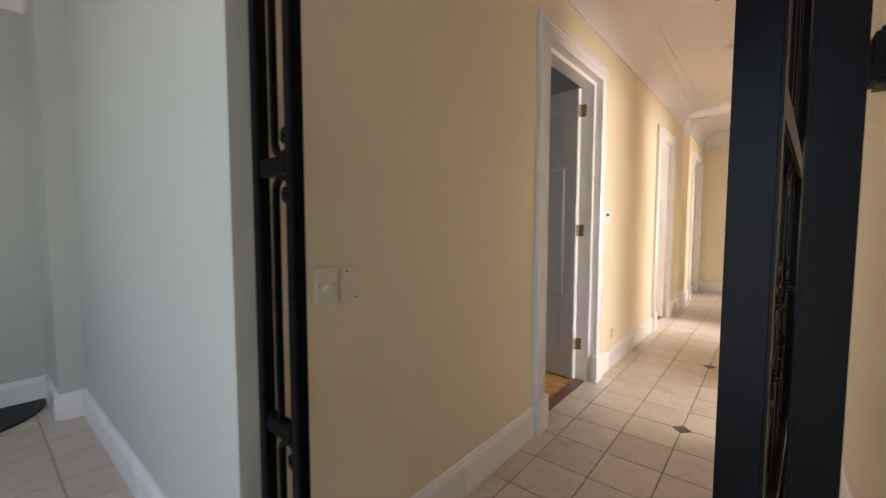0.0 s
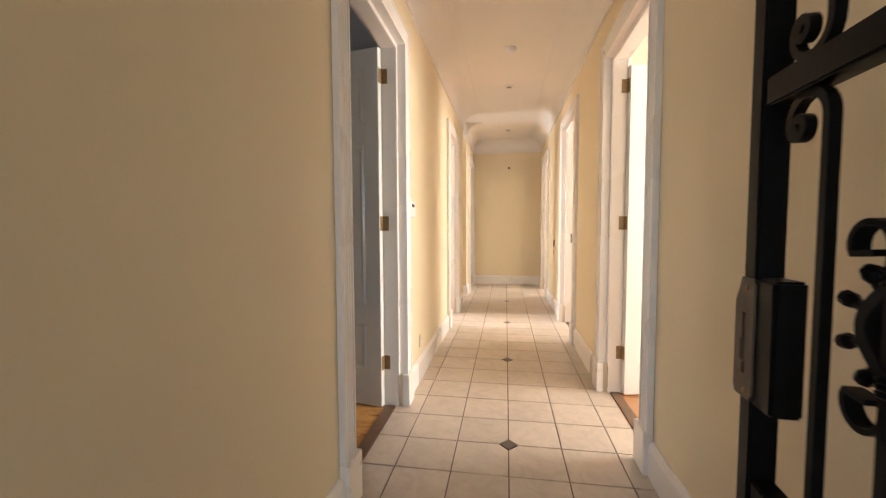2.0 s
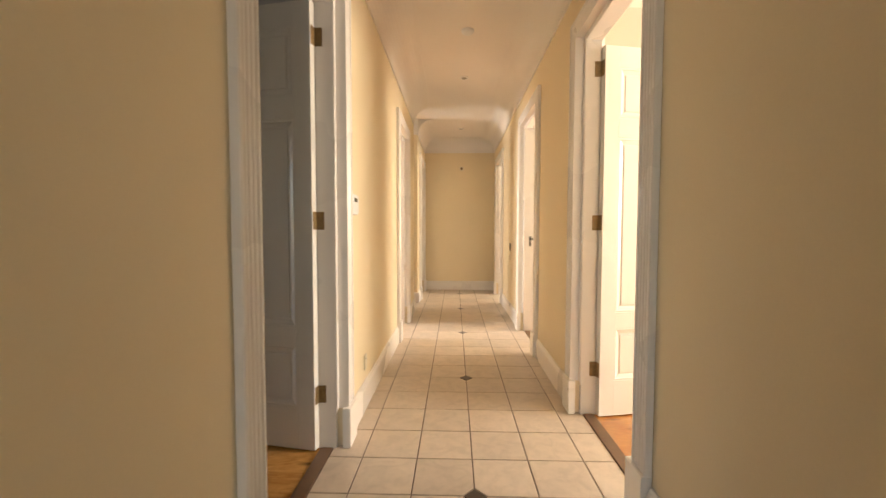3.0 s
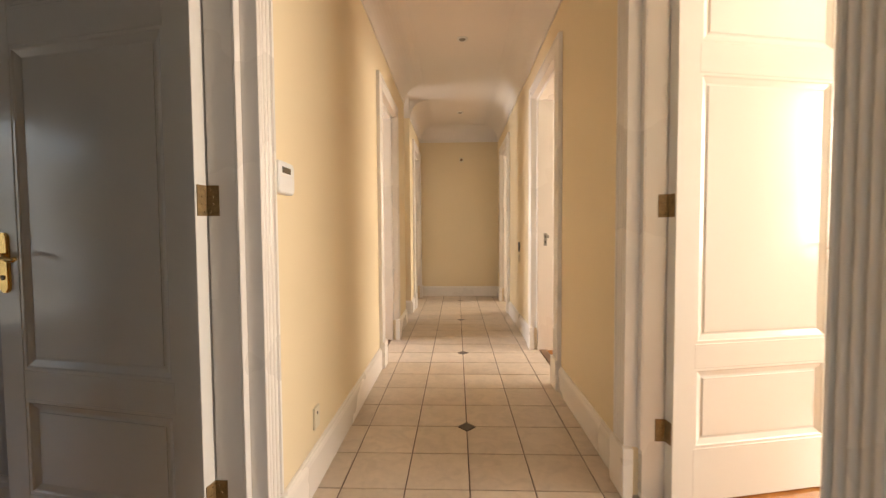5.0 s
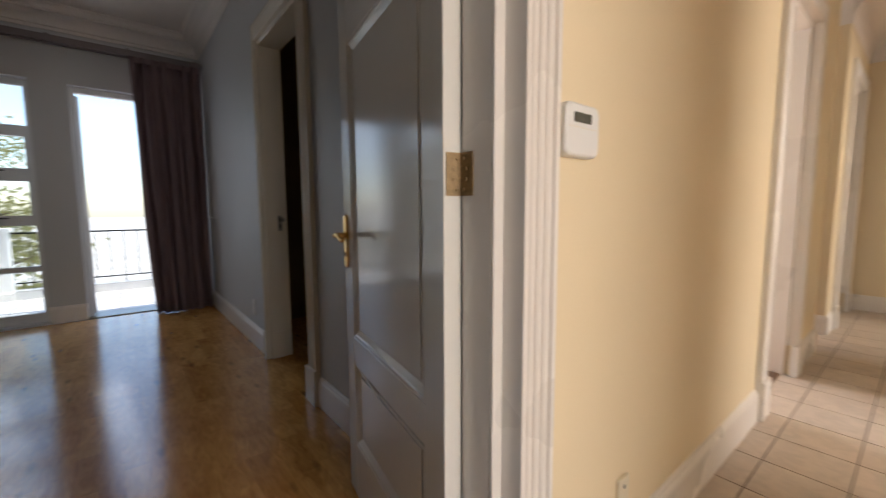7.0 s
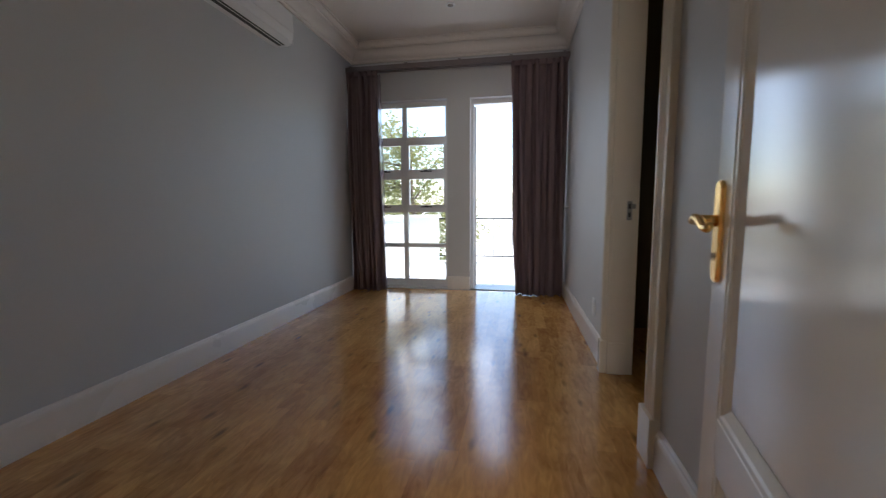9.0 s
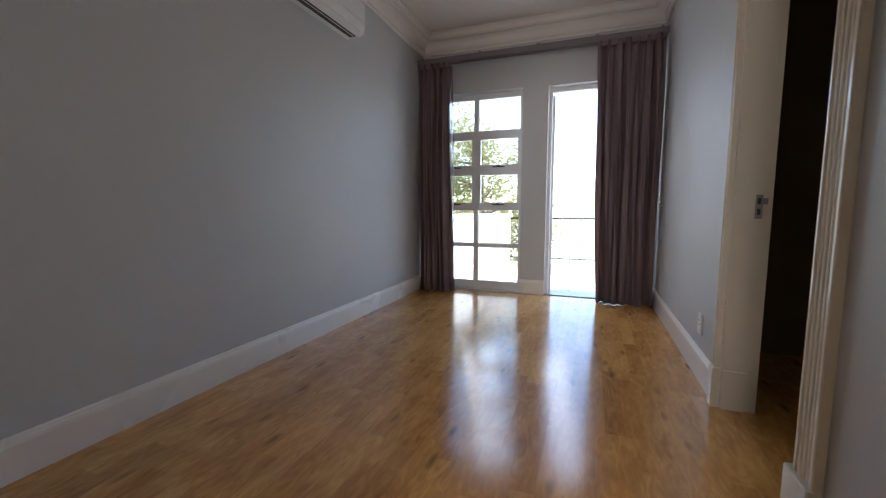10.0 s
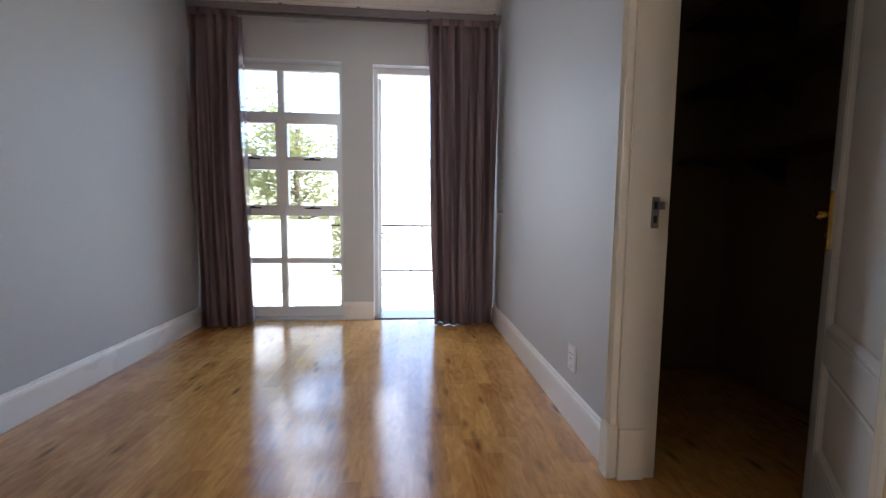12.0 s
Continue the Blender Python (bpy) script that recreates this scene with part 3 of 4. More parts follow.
def door(number, m, w, depth, hinge_far, angle, label, mat_out, mat_in, back=True, leaf_on=True, top=OPEN, handles=True, strike=False, left=1.0, leaf_top=None, short=0.008, jamb_plinth=False, recess=0.03):
    """A framed opening 0..w; the wall's near face at y=0, its far face at y=depth; the leaf swings to +y."""
    d = thing("door_%d" % number, m, label, "door", kind="structure")
    for name, b in (("lining", (-GAP, 0, recess, depth + 0.0005, 0, top + GAP)), ("lining", (w, w + GAP, recess, depth + 0.0005, 0, top + GAP)), ("lining_head", (0, w, recess, depth + 0.0005, top, top + GAP))):
        part(name, boxes(b), mat_out, d)
    part("architrave", architrave(w, top, 0.19, -0.001, -1, left, recess), mat_out, d, "fluted painted architrave")
    for x0, x1 in ((-AW * left - 0.004, 0), (w, w + AW + 0.004)):
        bm = bmesh.new()
        box(bm, x0, x1, -0.040, -0.001, 0.001, 0.195, bevel=0.003)
        part("plinth_block", bm, mat_out, d)
    if jamb_plinth:
        for x0, x1 in ((-0.001, 0.012), (w - 0.012, w + 0.001)):
            bm = bmesh.new()
            box(bm, x0, x1, -0.001, depth - 0.045, 0.001, 0.188, bevel=0.002)
            part("jamb_plinth", bm, mat_out, d)
    if back:
        part("architrave", architrave(w, top, 0.19, depth + 0.001, 1), mat_in, d, "fluted painted architrave")
        for x0 in (-AW - 0.004, w):
            bm = bmesh.new()
            box(bm, x0, x0 + AW + 0.004, depth + 0.001, depth + 0.040, 0.001, 0.195, bevel=0.003)
            part("plinth_block", bm, mat_in, d)
    s = -1 if hinge_far else 1
    hx = w - 0.0005 if hinge_far else 0.0005
    if leaf_on:
        pm = pose(hx, depth + 0.002, 0, 0, 0, s * angle)
        lf = part("leaf", leaf_mesh(w - short, leaf_top or top - 0.006, s), DOORWHITE, d, "white gloss panelled door leaf standing open", pm)
        if handles:
            for y, out in ((-0.04, -1), (0, 1)):
                handle_parts(lf, s * (w - short - 0.036), 0.93, s, y, out)
        for z in (0.27, 1.105, 1.955):
            bm = bmesh.new()
            k = -s
            disc(bm, (k * 0.001, 0.006, z - 0.042), (0, 0, 1), [(0, 0.003), (0.003, 0.006), (0.081, 0.006), (0.084, 0.003)], 10)
            a, c = sorted((k * 0.0015, k * 0.004))
            box(bm, a - k * 0.001, c - k * 0.001, -0.034, 0.004, z - 0.042, z + 0.042)
            for zz in (-0.030, -0.010, 0.010, 0.030):
                disc(bm, (k * 0.0008 - k * 0.002, -0.018 + 0.008 * (abs(zz) > 0.02), z + zz), (-k, 0, 0), [(0, 0.004), (0.0022, 0.003)], 8)
            part("hinge", bm, OLDBRASS, d, "aged brass butt hinge", Matrix.Translation((hx + s * 0.003, depth, 0)))
            bm = bmesh.new()
            a, c = sorted((s * 0.0, -s * 0.0025))
            box(bm, a, c, -0.034, 0.002, z - 0.042, z + 0.042)
            for zz in (-0.030, -0.010, 0.010, 0.030):
                disc(bm, (-s * 0.002, -0.018 + 0.008 * (abs(zz) > 0.02), z + zz), (-s, 0, 0), [(0, 0.004), (0.0022, 0.003)], 8)
            part("hinge_plate", bm, OLDBRASS, lf, "aged brass hinge plate on the door edge")
    if strike:
        x = 0.0 if hinge_far else w
        k = 1 if hinge_far else -1
        bm = bmesh.new()
        a, c = sorted((x, x + k * 0.0022))
        box(bm, a, c, 0.078, 0.104, 0.898, 1.004)
        box(bm, min(x, x + k * 0.005), max(x, x + k * 0.005), 0.100, 0.122, 0.962, 0.988)
        sp = part("strike_plate", bm, STEEL, d, "worn steel strike plate")
        for z in (0.976, 0.928):
            part("strike_hole", boxes((min(x + k * 0.001, x + k * 0.003), max(x + k * 0.001, x + k * 0.003), 0.085, 0.097, z - 0.013, z + 0.013)), DARK, sp)
    return d


def left_pose(y0):
    return pose(LX, y0, 0, 0, 0, 90)


def right_pose(y1):
    return pose(RX, y1, 0, 0, 0, -90)


door(1, left_pose(DOORS_L[0][0]), 0.789, 0.11, True, 100.3, "white panelled bedroom door standing open in a fluted frame", GLOSSWHITE, GLOSSWHITE, short=0.06)
door(2, right_pose(DOORS_R[0][1]), 0.755, 0.11, False, 101, "white panelled door standing open into a bright room", GLOSSWHITE, GLOSSWHITE, leaf_top=2.07)
door(3, left_pose(DOORS_L[1][0]), 0.66, 0.11, False, 95, "white door frame with the door opened inwards", GLOSSWHITE, GLOSSWHITE, handles=False, top=LOW)
door(4, right_pose(DOORS_R[1][1]), 0.75, 0.15, True, 95, "white door frame with the door opened inwards", GLOSSWHITE, GLOSSWHITE, handles=False, strike=True)
door(5, left_pose(DOORS_L[2][0]), 0.73, 0.11, True, 0, "closed white panelled door at the end of the corridor", GLOSSWHITE, GLOSSWHITE)
door(6, right_pose(DOORS_R[2][1]), 0.74, 0.11, True, 95, "white door frame at the end of the corridor", GLOSSWHITE, GLOSSWHITE, handles=False)
door(7, pose(CL0, RR, 0), CL1 - CL0, 0.14, True, 38.5, "ivory closet doorway with its panelled door ajar", CREAMGLOSS, CREAMGLOSS, back=False, strike=True, left=0.4, jamb_plinth=True, recess=0.004)

# thresholds between tile and wood
for x0, x1, rows in ((-1.106, -1.045, DOORS_L), (0.285, 0.346, DOORS_R)):
    for a, b in rows:
        tagged(part("threshold", boxes((x0, x1, a, b, -0.01, 0.007), bevel=0.002), THRESH), "dark wooden threshold strip in a doorway", "threshold", kind="structure")


# ---- closet ----
for z in (1.24, 1.62, 2.0):
    sh = thing("closet_shelf", pose(0, 0, z), "dark wooden shelf on brackets in the closet", "shelf", "closet shelves")
    part("board", boxes((-4.34, -1.5, 4.08, CB - 0.002, 0, 0.03), bevel=0.002), DARKWOOD, sh)
    for x in (-4.0, -3.3, -2.6, -1.9):
        bm = bmesh.new()
        prism(bm, [(0, 0), (-0.22, 0), (-0.22, -0.015), (-0.02, -0.14), (0, -0.14)], (x, CB - 0.002, 0), (x + 0.02, CB - 0.002, 0), (0, 1, 0), (0, 0, 1))
        part("bracket", bm, DARKWOOD, sh)

# ---- window and balcony door ----
xw0, xw1 = RF - 0.15, RF - 0.10
win = thing("window_1", None, "white framed full-height window of ten panes", "window", kind="structure")
bm = boxes((xw0, xw1, WIN[0], WIN[0] + 0.04, 0.0, 2.215), (xw0, xw1, WIN[1] - 0.04, WIN[1], 0.0, 2.215), (xw0, xw1, WIN[0] + 0.04, WIN[1] - 0.04, 0.0, 0.095), (xw0, xw1, WIN[0] + 0.04, WIN[1] - 0.04, 2.16, 2.215), bevel=0.003)
part("window_frame", bm, ALU, win)
MULL = (1.366, 1.422)
part("mullion", boxes((xw0 + 0.002, xw1 - 0.002, *MULL, 0.095, 2.155), bevel=0.003), ALU, win)
ROWS_Z = [(0.488, 0.537), (0.916, 0.984), (1.338, 1.408), (1.738, 1.812)]
for z0, z1 in ROWS_Z:
    part("glazing_bar", boxes((xw0 + 0.004, xw1 - 0.004, WIN[0] + 0.04, MULL[0], z0, z1), (xw0 + 0.004, xw1 - 0.004, MULL[1], WIN[1] - 0.04, z0, z1), bevel=0.003), ALU, win)
for ya, yb in ((WIN[0] + 0.04, MULL[0]), (MULL[1], WIN[1] - 0.04)):
    for z0, z1 in ((0.984, 1.338), (1.408, 1.738)):
        sash = part("sash", boxes((xw0 - 0.006, xw1 + 0.004, ya, ya + 0.022, z0, z1), (xw0 - 0.006, xw1 + 0.004, yb - 0.022, yb, z0, z1), (xw0 - 0.006, xw1 + 0.004, ya + 0.022, yb - 0.022, z0, z0 + 0.022), (xw0 - 0.006, xw1 + 0.004, ya + 0.022, yb - 0.022, z1 - 0.022, z1), bevel=0.002), ALU, win, "white opening sash")
        ym = (ya + yb) / 2
        part("stay", boxes((xw1 + 0.006, xw1 + 0.02, ym - 0.07, ym + 0.07, z0 - 0.008, z0 + 0.004), (xw1 + 0.006, xw1 + 0.03, ym - 0.02, ym + 0.02, z0 - 0.004, z0 + 0.012), bevel=0.002), DARK, sash, "dark metal window stay")
    zs = [0.095] + [z for r in ROWS_Z for z in r] + [2.155]
    for z0, z1 in zip(zs[0::2], zs[1::2]):
        g = part("pane", boxes((xw0 + 0.02, xw0 + 0.025, ya, yb, z0, z1)), GLASS, win)
        g.visible_shadow = False
tagged(part("window_sill", boxes((RF - 0.25, RF - 0.002, WIN[0], WIN[1], -0.02, 0.012), bevel=0.003), ALU), "low white sill under the tall window", "sill", kind="structure")

fd = thing("door_8", None, "white glazed balcony door standing open outwards", "door", kind="structure")
part("door_frame", boxes((xw0, xw1 + 0.02, FDOOR[0], FDOOR[0] + 0.035, 0, 2.205), (xw0, xw1 + 0.02, FDOOR[1] - 0.035, FDOOR[1], 0, 2.205), (xw0, xw1 + 0.02, FDOOR[0] + 0.035, FDOOR[1] - 0.035, 2.155, 2.205), bevel=0.003), ALU, fd)
part("sill_strip", boxes((RF - 0.25, RF - 0.002, FDOOR[0], FDOOR[1], -0.02, 0.008), bevel=0.002), STEEL, fd)
lm = pose(xw0 - 0.005, FDOOR[0] + 0.04, 0, 0, 0, 188)
lf = part("leaf", boxes((0, 0.06, -0.02, 0.02, 0.02, 2.14), (0.60, 0.66, -0.02, 0.02, 0.02, 2.14), (0.06, 0.60, -0.02, 0.02, 0.02, 0.14), (0.06, 0.60, -0.02, 0.02, 2.08, 2.14), (0.06, 0.60, -0.018, 0.018, 0.88, 0.93), bevel=0.003), ALU, fd, "white glazed door leaf", lm)
for z0, z1 in ((0.14, 0.88), (0.93, 2.08)):
    g = part("pane", boxes((0.06, 0.60, -0.003, 0.003, z0, z1)), GLASS, lf)
    g.visible_shadow = False
bm = bmesh.new()
tube(bm, [(0.63, 0.02, 0.98), (0.63, 0.06, 0.98), (0.54, 0.062, 0.975)], 0.009, 8)
tube(bm, [(0.63, -0.02, 0.98), (0.63, -0.06, 0.98), (0.54, -0.062, 0.975)], 0.009, 8)
part("lever", bm, STEEL, lf, "steel lever handle")
for z in (0.3, 1.0, 1.75):
    bm = bmesh.new()
    disc(bm, (xw0 - 0.006, FDOOR[0] + 0.033, z), (0, 0, 1), [(0, 0.008), (0.09, 0.008)], 10)
    part("hinge", bm, ALU, fd)


# ---- curtains ----
def curtain(y0t, y1t, y0b, y1b, label, folds, seed, billow, sheer=False):
    rng = random.Random(seed)
    bm = bmesh.new()
    nu, nv = folds * 16, 26
    amp = [rng.uniform(0.45, 1.3) for _ in range(folds + 1)]
    shift = [rng.uniform(-0.45, 0.45) for _ in range(folds + 1)]
    grid = []
    for j in range(nv + 1):
        v = j / nv
        z = 2.502 + (0.003 - 2.502) * v
        row = []
        for i in range(nu + 1):
            u = i / nu
            f = u * folds
            k = min(int(f), folds - 1)
            a = amp[k] * (1 - (f - k)) + amp[k + 1] * (f - k)
            ph = shift[k] * (1 - (f - k)) + shift[k + 1] * (f - k)
            depth = (0.032 + 0.026 * min(1, v * 3)) * a
            w = math.sin(2 * math.pi * (f + ph * v)) + 0.3 * math.sin(3.2 * math.pi * f + 2.2 * v + seed) + 0.12 * math.sin(9.1 * math.pi * f + 1.5 * v)
            e = v ** 1.3
            y = (y0t + (y1t - y0t) * u) * (1 - e) + (y0b + (y1b - y0b) * u) * e + 0.008 * math.sin(7 * v + i * 0.5)
            row.append(bm.verts.new((RF + 0.185 + depth * w + billow * v * v * math.sin(math.pi * u) * 0.5, y, z)))
        grid.append(row)
    for a, b in zip(grid, grid[1:]):
        for i in range(nu):
            bm.faces.new((a[i], a[i + 1], b[i + 1], b[i]))
    t = thing("curtain", None, label, "curtain", "bedroom curtains")
    sheet = part("cloth", bm, CURTAIN, t, smooth=True)
    so = sheet.modifiers.new("thickness", "SOLIDIFY")
    so.thickness = 0.003
    if sheer:
        bm = bmesh.new()
        rows = [[bm.verts.new((RF + 0.13 + 0.012 * math.sin(9 * k / 12 + j * 0.7), y1t - 0.03 + (0.05 + 0.035 * j / 8) * k / 12, 2.48 - 2.46 * j / 8)) for k in range(13)] for j in range(9)]
        for a, b in zip(rows, rows[1:]):
            for k in range(12):
                bm.faces.new((a[k], a[k + 1], b[k + 1], b[k]))
        part("sheer_edge", bm, SHEER, t, "thin translucent lining edge", smooth=True)
    bm = bmesh.new()
    box(bm, RF + 0.175, RF + 0.20, y0t, y1t, 2.455, 2.504, bevel=0.004)
    part("heading_tape", bm, CURTAIN, t)


curtain(0.80, 1.165, 0.805, 1.215, "mauve grey pleated curtain drawn to the wall side", 5, 3, 0.0, True)
curtain(2.655, 3.235, 2.72, 3.235, "mauve grey pleated curtain drawn half across the balcony door", 7, 8, 0.04)
rail = thing("curtain_rail", None, "dark grey double curtain track under the cornice", "curtain rail")
for x in (RF + 0.11, RF + 0.185):
    part("track", boxes((x - 0.012, x + 0.012, RL + 0.004, RR - 0.004, 2.505, 2.560), bevel=0.003), RAILMAT, rail)
for y in (RL + 0.06, 1.5, 2.1, 2.65, RR - 0.06):
    part("bracket", boxes((RF + 0.002, RF + 0.20, y - 0.012, y + 0.012, 2.561, 2.570), bevel=0.001), RAILMAT, rail)

# ---- air conditioner ----
ac = thing("air_conditioner", None, "white wall-mounted split air conditioner high on the grey wall", "air conditioner")
A0, A1, AZ = -4.07, -3.22, 2.27


def along(outline, x0, x1):
    bm = bmesh.new()
    prism(bm, outline, (x0, RL + 0.001, AZ), (x1, RL + 0.001, AZ), (0, 1, 0), (0, 0, 1))
    return bm


part("body", along([(0, 0), (0.11, 0.0), (0.14, 0.018), (0.16, 0.065), (0.165, 0.13), (0.16, 0.23), (0.145, 0.255), (0, 0.26)], A0, A1), PLASTIC, ac)
part("front_panel", along([(0.168, 0.09), (0.172, 0.09), (0.167, 0.235), (0.163, 0.235)], A0 + 0.01, A1 - 0.01), PLASTIC, ac)
part("air_flap", along([(0.085, -0.006), (0.153, 0.027), (0.151, 0.033), (0.083, 0.0)], A0 + 0.05, A1 - 0.05), PLASTIC, ac)
part("outlet_slot", boxes((A0 + 0.04, A1 - 0.04, RL + 0.05, RL + 0.105, AZ - 0.0035, AZ - 0.0005)), DARK, ac)
for x in (A0 - 0.012, A1 + 0.0005):
    part("side_cap", boxes((x, x + 0.0115, RL + 0.002, RL + 0.155, AZ + 0.01, AZ + 0.245), bevel=0.004), PLASTIC, ac)


# ---- small fittings ----
def plate(name, m, w, h, mat, label, category, extras, kind=""):
    """A wall plate centred at m; local x across, y out of the wall, z up."""
    t = thing(name, m, label, category, kind=kind)
    part("cover", boxes((-w / 2, w / 2, 0, 0.009, -h / 2, h / 2), bevel=0.003), mat, t)
    for nm, bm, mt in extras:
        part(nm, bm, mt, t)
    return t


def knob(x, z, r, d):
    bm = bmesh.new()
    disc(bm, (x, 0.009, z), (0, 1, 0), [(0, r), (d * 0.8, r * 0.92), (d, r * 0.8)], 18)
    return bm


ON_L = lambda y, z: pose(LX, y, z, 0, 0, -90)     # local y points to +x
ON_R = lambda y, z: pose(RX, y, z, 0, 0, 90)
ON_ROOM_R = lambda x, z: pose(x, RR, z, 0, 0, 180)
plate("dimmer_switch", ON_L(0.800, 0.978), 0.072, 0.105, CREAMPLASTIC, "cream dimmer switch plate on the corridor wall", "light switch",
      [("rocker", boxes((-0.014, 0.014, 0.009, 0.012, 0.016, 0.028), bevel=0.001), CREAMPLASTIC), ("knob", knob(0.0, -0.012, 0.015, 0.014), CREAMPLASTIC),
       ("screw", knob(-0.026, 0.0, 0.003, 0.001), STEEL), ("screw", knob(0.026, 0.0, 0.003, 0.001), STEEL)])
plate("switch_plate", ON_L(0.884, 0.972), 0.070, 0.104, CREAMPLASTIC, "cream blank plate with two screws on the wall", "wall plate",
      [("screw", knob(0.015, 0.04, 0.0035, 0.001), DARK), ("screw", knob(-0.015, -0.04, 0.0035, 0.001), DARK)])
kp = thing("alarm_keypad", ON_L(3.218, 1.195), "white alarm keypad with a dark display on the cream wall", "alarm keypad")
bm = bmesh.new()
rings = []
for k, d in ((1.0, 0.0), (1.0, 0.016), (0.97, 0.021), (0.90, 0.0235)):
    ring = []
    for cx, cz, a0 in ((0.043, 0.034, 0), (-0.043, 0.034, 90), (-0.043, -0.034, 180), (0.043, -0.034, 270)):
        for q in range(6):
            a = radians(a0 + 90 * q / 5)
            ring.append(bm.verts.new(((cx + 0.019 * math.cos(a)) * k, d, (cz + 0.019 * math.sin(a)) * k)))
    rings.append(ring)
for r0, r1 in zip(rings, rings[1:]):
    for q in range(len(r0)):
        bm.faces.new((r0[q], r0[(q + 1) % len(r0)], r1[(q + 1) % len(r0)], r1[q]))
bm.faces.new(rings[-1])
bm.faces.new(rings[0][::-1])
part("case", bm, PLASTIC, kp)
part("display", boxes((-0.028, 0.036, 0.023, 0.0245, 0.014, 0.034), bevel=0.0008), DISPLAY, kp)
part("seam", boxes((-0.054, 0.054, 0.0236, 0.0240, 0.0042, 0.0050)), CREAMPLASTIC, kp)
plate("wall_socket", ON_L(3.49, 0.268), 0.06, 0.09, CREAMPLASTIC, "small cream blank outlet low on the cream wall", "wall plate", [("outlet", knob(0.0, 0.018, 0.006, 0.001), DARK)])
plate("wall_socket", ON_ROOM_R(-3.788, 0.297), 0.075, 0.118, PLASTIC, "white electrical socket on the grey wall", "socket",
      [("socket_hole", knob(-0.012, 0.02, 0.004, 0.0005), DARK), ("socket_hole", knob(0.012, 0.02, 0.004, 0.0005), DARK), ("socket_hole", knob(0.0, -0.004, 0.005, 0.0005), DARK), ("rocker", boxes((-0.012, 0.012, 0.009, 0.013, -0.046, -0.026), bevel=0.001), PLASTIC)])
plate("light_switch", ON_R(6.13, 0.86), 0.05, 0.10, DARK, "dark switch plate on the cream wall", "light switch", [("rocker", boxes((-0.01, 0.01, 0.009, 0.012, -0.02, 0.02), bevel=0.001), DARK)])
plate("wall_socket", ON_R(6.13, 0.74), 0.05, 0.09, CREAMPLASTIC, "cream plate under the dark switch", "wall plate", [("rocker", boxes((-0.01, 0.01, 0.009, 0.012, -0.015, 0.015), bevel=0.001), CREAMPLASTIC)])
pir = thing("motion_sensor", pose(-0.34, END, 2.17, 0, 0, 180), "small dark sensor high on the end wall", "sensor")
part("base", boxes((-0.035, 0.035, 0, 0.01, -0.045, 0.03), bevel=0.003), CREAMPLASTIC, pir)
bm = bmesh.new()
disc(bm, (0, 0.01, -0.005), (0, 1, -0.3), [(0, 0.022), (0.02, 0.02), (0.035, 0.012), (0.04, 0.004)], 16)
part("lens", bm, OLDBRASS, pir, smooth=True)


def downlight(x, y, z=H, label="small white recessed ceiling downlight, switched off"):
    t = thing("downlight", pose(x, y, z), label, "downlight", "ceiling downlights")
    bm = bmesh.new()
    disc(bm, (0, 0, 0), (0, 0, -1), [(0, 0.045), (0.006, 0.045), (0.009, 0.040), (0.009, 0.031), (0.002, 0.029)], 28)
    part("trim_ring", bm, PLASTIC, t, smooth=False)
    bm = bmesh.new()
    disc(bm, (0, 0, -0.003), (0, 0, -1), [(0, 0.028), (0.006, 0.027), (0.012, 0.016)], 20)
    part("bulb", bm, STEEL, t, smooth=True)


for y in (3.44, 5.37, 7.43):
    downlight(-0.365, y)
downlight(-4.85, 2.1, z=HR)
sd = thing("smoke_detector", pose(-0.36, 4.39, H), "round white smoke detector on the corridor ceiling", "smoke detector")
bm = bmesh.new()
disc(bm, (0, 0, 0), (0, 0, -1), [(0, 0.05), (0.012, 0.05), (0.02, 0.045), (0.03, 0.03), (0.032, 0.01)], 28)
part("housing", bm, PLASTIC, sd, smooth=False)
hk = thing("curtain_hook", pose(-5.24, RR, 0.965, 0, 0, 180), "small white curtain tie-back hook on the wall", "hook")
bm = bmesh.new()
tube(bm, [(0, 0, 0), (0, 0.03, 0), (0.0, 0.045, 0.012), (0, 0.045, 0.03)], 0.006, 8)
part("stem", bm, PLASTIC, hk, smooth=True)
bm = bmesh.new()
n = 28
ring = [(-3.628 + 0.45 * math.sin(math.pi * k / n), -0.01 - 0.45 * math.cos(math.pi * k / n)) for k in range(n + 1)]
lo = [bm.verts.new((x, y, 0.001)) for x, y in ring]
hi = [bm.verts.new((x, y, 0.016)) for x, y in ring]
for k in range(n + 1):
    bm.faces.new((lo[k], lo[(k + 1) % (n + 1)], hi[(k + 1) % (n + 1)], hi[k]))
bm.faces.new(hi)
bm.faces.new(lo[::-1])
tagged(part("door_mat", bm, RUG), "dark charcoal half-round mat on pale floor tiles", "mat")


# ---- wrought-iron gate ----
GY = 0.615
RAILS = ((0.645, 0.69), (1.26, 1.302))


def spiral(cx, cz, r0, r1, a0, a1, n=22):
    """Points in the leaf's plane (u, z) of a spiral."""
    return [(cx + (r0 + (r1 - r0) * k / n) * math.cos(a0 + (a1 - a0) * k / n), cz + (r0 + (r1 - r0) * k / n) * math.sin(a0 + (a1 - a0) * k / n)) for k in range(n + 1)]


